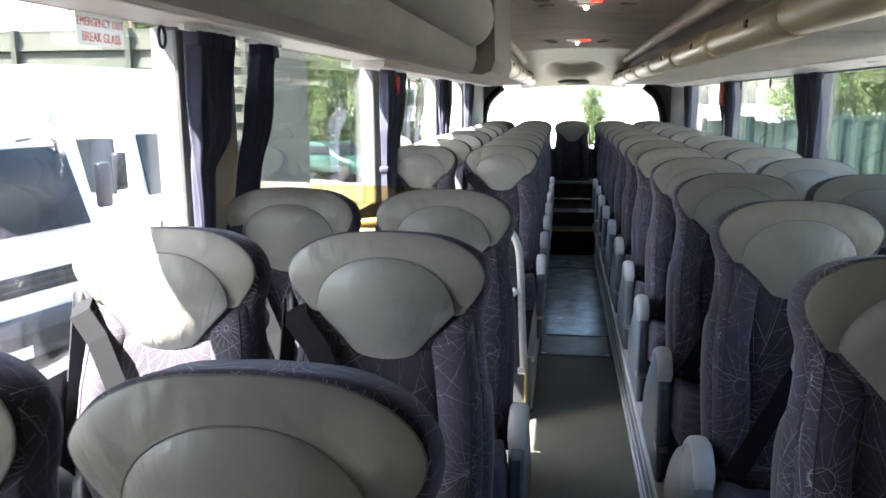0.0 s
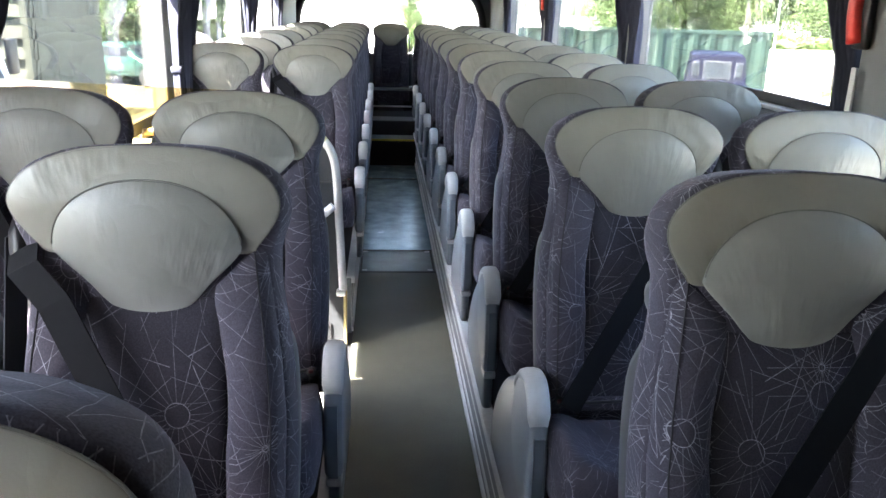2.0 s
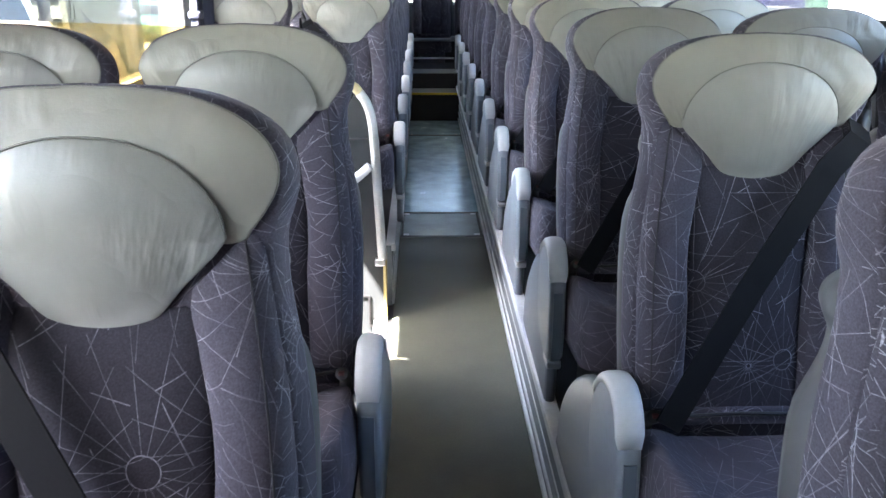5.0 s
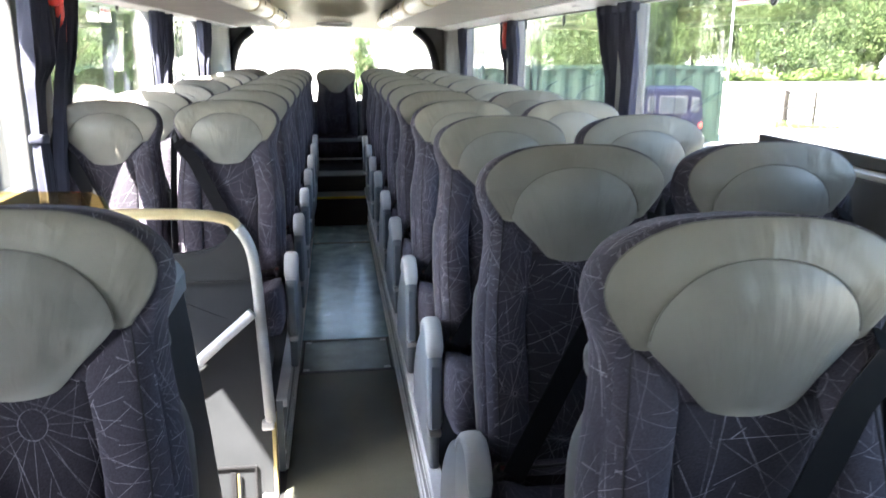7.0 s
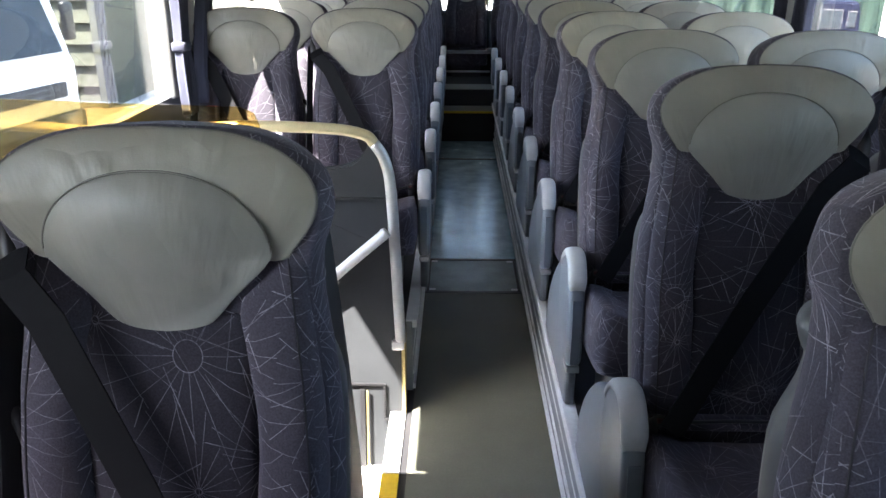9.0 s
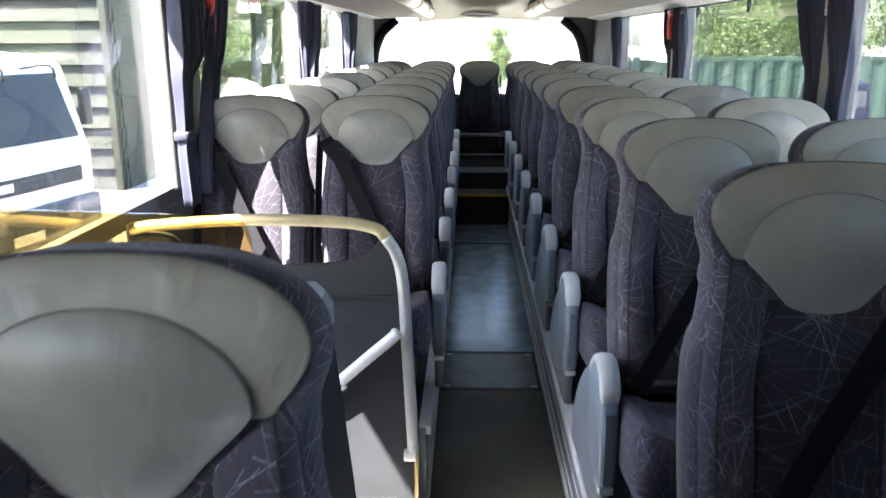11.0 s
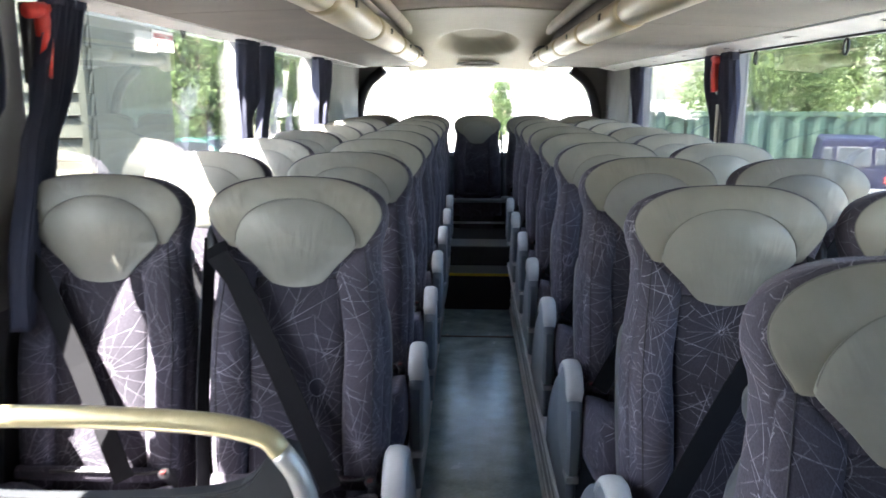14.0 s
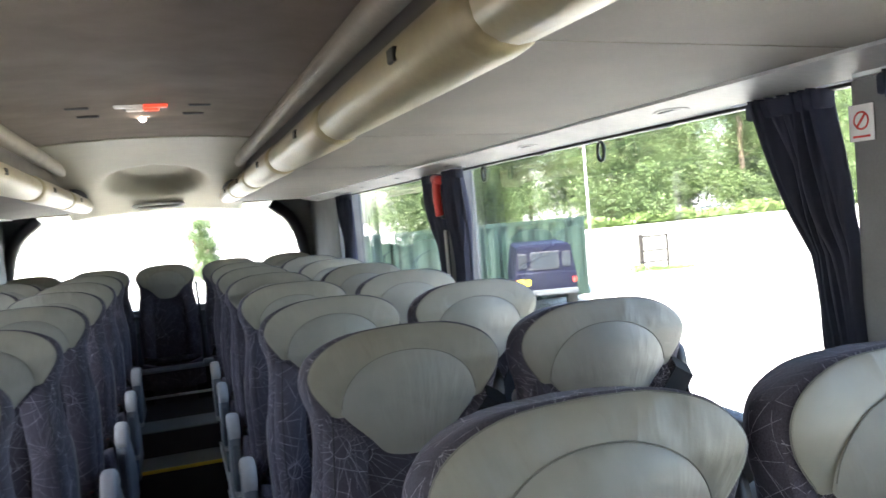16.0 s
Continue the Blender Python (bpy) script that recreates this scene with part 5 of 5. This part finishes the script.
def truck(x, y, rz):
    """A white box lorry, its front at +x."""
    grow = Matrix.Diagonal((1.08, 1.05, 1.15, 1))
    e = thing("box_lorry", (x, y, GZ), "white box lorry with a crew cab parked in the yard", "lorry", "parked lorries", "", rz)
    prof = [(0.0, 0.62), (0.02, 1.35), (-0.03, 1.45), (-0.27, 2.30), (-0.42, 2.42), (-1.42, 2.50), (-1.42, 0.62)]
    part("cab", loft([[Vector((px, w, z)) for px, z in prof] for w in (-1.08, -1.04, 1.04, 1.08)]), TRUCKWHITE, e, "white cab", False)
    ws = [(-0.035, 1.50), (-0.25, 2.24)]
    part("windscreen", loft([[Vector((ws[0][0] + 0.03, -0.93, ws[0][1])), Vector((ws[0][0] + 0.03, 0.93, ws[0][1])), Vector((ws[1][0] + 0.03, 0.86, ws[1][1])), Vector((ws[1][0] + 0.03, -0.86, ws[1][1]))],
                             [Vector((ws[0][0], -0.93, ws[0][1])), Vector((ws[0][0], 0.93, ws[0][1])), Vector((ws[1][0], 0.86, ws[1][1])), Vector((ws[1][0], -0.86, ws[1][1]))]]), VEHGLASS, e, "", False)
    for s in (-1, 1):
        for a, b in ((-0.42, -1.12),):
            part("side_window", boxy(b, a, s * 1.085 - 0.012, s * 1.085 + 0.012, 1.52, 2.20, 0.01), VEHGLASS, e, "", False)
        part("door_mirror", boxy(-0.20, -0.10, s * 1.30 - 0.09, s * 1.30 + 0.09, 1.60, 2.05, 0.03), BLACK, e)
        part("headlight", boxy(0.06, 0.115, s * 0.80 - 0.2, s * 0.80 + 0.2, 0.62, 0.76, 0.02), LAMPLENS, e)
        part("sun_visor_mirror", tube(smooth_path([(-0.30, s * 0.35, 2.30), (0.10, s * 0.40, 2.34), (0.16, s * 0.42, 2.20)], 3), 0.018, 6), BLACK, e)
        for xx in (-0.9, -5.2):
            bm = bmesh.new()
            bmesh.ops.create_cone(bm, cap_ends=True, segments=24, radius1=0.42, radius2=0.42, depth=0.26, matrix=pose(xx, s * 0.95, 0.42, 90))
            part("wheel", bm, TYRE, e)
    part("bumper", boxy(-0.25, 0.10, -1.08, 1.08, 0.42, 0.80, 0.04, 3), BUMPER, e, "grey bumper")
    part("grille", boxy(-0.01, 0.035, -0.80, 0.86, 0.98, 1.16, 0.015), GRILLE, e, "dark grille panel", False)
    part("badge", boxy(0.036, 0.042, -0.74, -0.36, 1.03, 1.12, 0.004), WHITE, e, "pale badge", False)
    for z in (1.03, 1.10):
        part("grille_bar", boxy(0.036, 0.046, -0.26, 0.60, z, z + 0.022, 0.004), BUMPER, e, "", False)
    for s in (-1, 1):
        part("door_line", boxy(-1.20, -1.185, s * 1.082 - 0.004, s * 1.082 + 0.004, 0.75, 2.3), BUMPER, e, "", False)
        part("fog_light", boxy(0.09, 0.115, s * 0.85 - 0.10, s * 0.85 + 0.10, 0.46, 0.55, 0.01), LAMPLENS, e, "", False)
    part("lower_grille", boxy(0.09, 0.115, -0.50, 0.60, 0.50, 0.66, 0.01), GRILLE, e, "", False)
    part("number_plate", boxy(0.10, 0.12, -0.55, -0.05, 0.44, 0.55, 0.004), WHITE, e, "", False)
    part("wiper", tube([(-0.02, -0.5, 1.50), (-0.12, 0.1, 1.66)], 0.012, 5), BLACK, e)
    part("box_body", boxy(-7.0, -1.50, -1.2, 1.2, 0.95, 3.10, 0.04), TRUCKWHITE, e, "white box body")
    part("chassis", boxy(-7.2, -0.4, -0.45, 0.45, 0.5, 0.9), BLACK, e, "", False)
    for o in e.children:
        o.data.transform(grow)
truck(-5.70, 10.0, -12)
truck(-5.45, 5.6, -12)

# cladding building behind the lorries
bld = thing("clad_building", (-15.9, 16.2, GZ), "grey-green shed wall of stepped horizontal cladding", "building")
for i in range(11):
    z = 0.42 * i
    part("cladding_board", loft([[Vector((x, 0.0, z)), Vector((x, -0.13, z + 0.02)), Vector((x, -0.02, z + 0.41)), Vector((x, 0.1, z + 0.41))] for x in (0, 8.7)]), CLADDING, bld, "", False)
for x in (0.05, 2.9, 5.8, 8.6):
    part("upright", boxy(x - 0.07, x + 0.07, -0.2, 0.0, 0, 4.7, 0.01), CLADDING, bld, "", False)
part("wall", boxy(0, 8.7, 0.1, 4, 0, 4.7), CLADDING, bld, "", False)


def offroader(x, y, rz):
    e = thing("parked_offroader", (x, y, GZ), "faded dark blue boxy off-road car seen from behind", "car", "parked cars", "", rz)
    part("body", boxy(-0.85, 0.85, 0, 4.2, 0.55, 1.15, 0.06, 3), VANBLUE, e)
    part("cabin", loft([[Vector((-0.83, 0.02, 1.1)), Vector((0.83, 0.02, 1.1)), Vector((0.83, 2.9, 1.1)), Vector((-0.83, 2.9, 1.1))], [Vector((-0.74, 0.08, 1.82)), Vector((0.74, 0.08, 1.82)), Vector((0.74, 2.6, 1.82)), Vector((-0.74, 2.6, 1.82))],
                         [Vector((-0.66, 0.16, 1.88)), Vector((0.66, 0.16, 1.88)), Vector((0.66, 2.5, 1.88)), Vector((-0.66, 2.5, 1.88))]]), VANBLUE, e, "", False)
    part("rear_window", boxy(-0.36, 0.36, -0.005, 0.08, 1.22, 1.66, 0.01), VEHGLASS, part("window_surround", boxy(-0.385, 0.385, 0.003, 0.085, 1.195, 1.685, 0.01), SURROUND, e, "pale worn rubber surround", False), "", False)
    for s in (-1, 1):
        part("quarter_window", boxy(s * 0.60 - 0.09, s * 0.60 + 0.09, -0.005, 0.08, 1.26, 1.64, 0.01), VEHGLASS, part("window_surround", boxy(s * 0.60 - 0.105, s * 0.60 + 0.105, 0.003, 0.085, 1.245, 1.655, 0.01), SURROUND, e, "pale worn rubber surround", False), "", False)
        part("tail_light", boxy(s * 0.78 - 0.05, s * 0.78 + 0.05, -0.02, 0.02, 0.8, 0.95, 0.01), RED, e, "", False)
        for yy in (0.8, 3.3):
            bm = bmesh.new()
            bmesh.ops.create_cone(bm, cap_ends=True, segments=20, radius1=0.38, radius2=0.38, depth=0.24, matrix=pose(s * 0.78, yy, 0.38, 0, 90))
            part("wheel", bm, TYRE, e)
    part("rear_bumper", boxy(-0.85, 0.85, -0.08, 0.05, 0.5, 0.65, 0.02), BUMPER, e, "", False)
    part("number_plate", boxy(-0.78, -0.42, -0.03, 0.0, 0.78, 0.95, 0.004), YELLOW, e, "", False)
offroader(9.6, 21.6, -20)

def hatchback(x, y, rz, paint):
    """A small car, its front at -y."""
    e = thing("parked_car", (x, y, GZ), "dark green hatchback parked below the trees", "car", "parked cars", "", rz)
    prof = [(-2.0, 0.35), (-2.05, 0.60), (-1.90, 0.78), (-0.95, 0.95), (-0.25, 1.40), (0.30, 1.47), (1.10, 1.42), (1.75, 1.02), (1.95, 0.95), (2.0, 0.38)]
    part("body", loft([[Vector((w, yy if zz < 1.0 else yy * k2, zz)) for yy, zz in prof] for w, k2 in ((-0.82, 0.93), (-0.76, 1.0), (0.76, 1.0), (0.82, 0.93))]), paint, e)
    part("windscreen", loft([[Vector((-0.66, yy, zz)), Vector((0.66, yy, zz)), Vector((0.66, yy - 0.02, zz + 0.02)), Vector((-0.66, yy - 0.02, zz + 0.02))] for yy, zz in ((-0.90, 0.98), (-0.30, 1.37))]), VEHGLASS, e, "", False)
    for s in (-1, 1):
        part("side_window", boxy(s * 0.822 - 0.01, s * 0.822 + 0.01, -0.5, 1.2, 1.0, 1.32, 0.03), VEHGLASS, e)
        part("headlight", boxy(s * 0.58 - 0.14, s * 0.58 + 0.14, -2.06, -1.98, 0.60, 0.74, 0.03), WHITE, e)
        for yy in (-1.25, 1.3):
            bm = bmesh.new()
            bmesh.ops.create_cone(bm, cap_ends=True, segments=20, radius1=0.31, radius2=0.31, depth=0.2, matrix=pose(s * 0.74, yy, 0.31, 0, 90))
            part("wheel", bm, TYRE, e)
    part("bumper", boxy(-0.80, 0.80, -2.10, -1.98, 0.35, 0.52, 0.03), BUMPER, e)
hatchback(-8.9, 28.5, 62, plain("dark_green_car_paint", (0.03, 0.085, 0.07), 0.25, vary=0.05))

post = thing("lamp_post", (12.2, 23.6, GZ), "thin pale grey lamp post in the yard", "post")
part("pole", tube([(0, 0, 0), (0, 0, 7.5)], 0.032, 8), ALU, post)
gate = thing("timber_frame", (17.8, 29.4, GZ), "weathered timber post and frame in the yard", "fence")
part("post", boxy(-0.08, 0.08, 0, 0.15, 0, 1.42, 0.01), TIMBER, gate, "", False)
for z in (0.25, 0.7, 1.28):
    part("bar", boxy(0.08, 1.2, 0.03, 0.10, z, z + 0.07, 0.01), TIMBER, gate, "", False)
part("upright", boxy(1.2, 1.28, 0.02, 0.11, 0, 1.37, 0.01), TIMBER, gate, "", False)
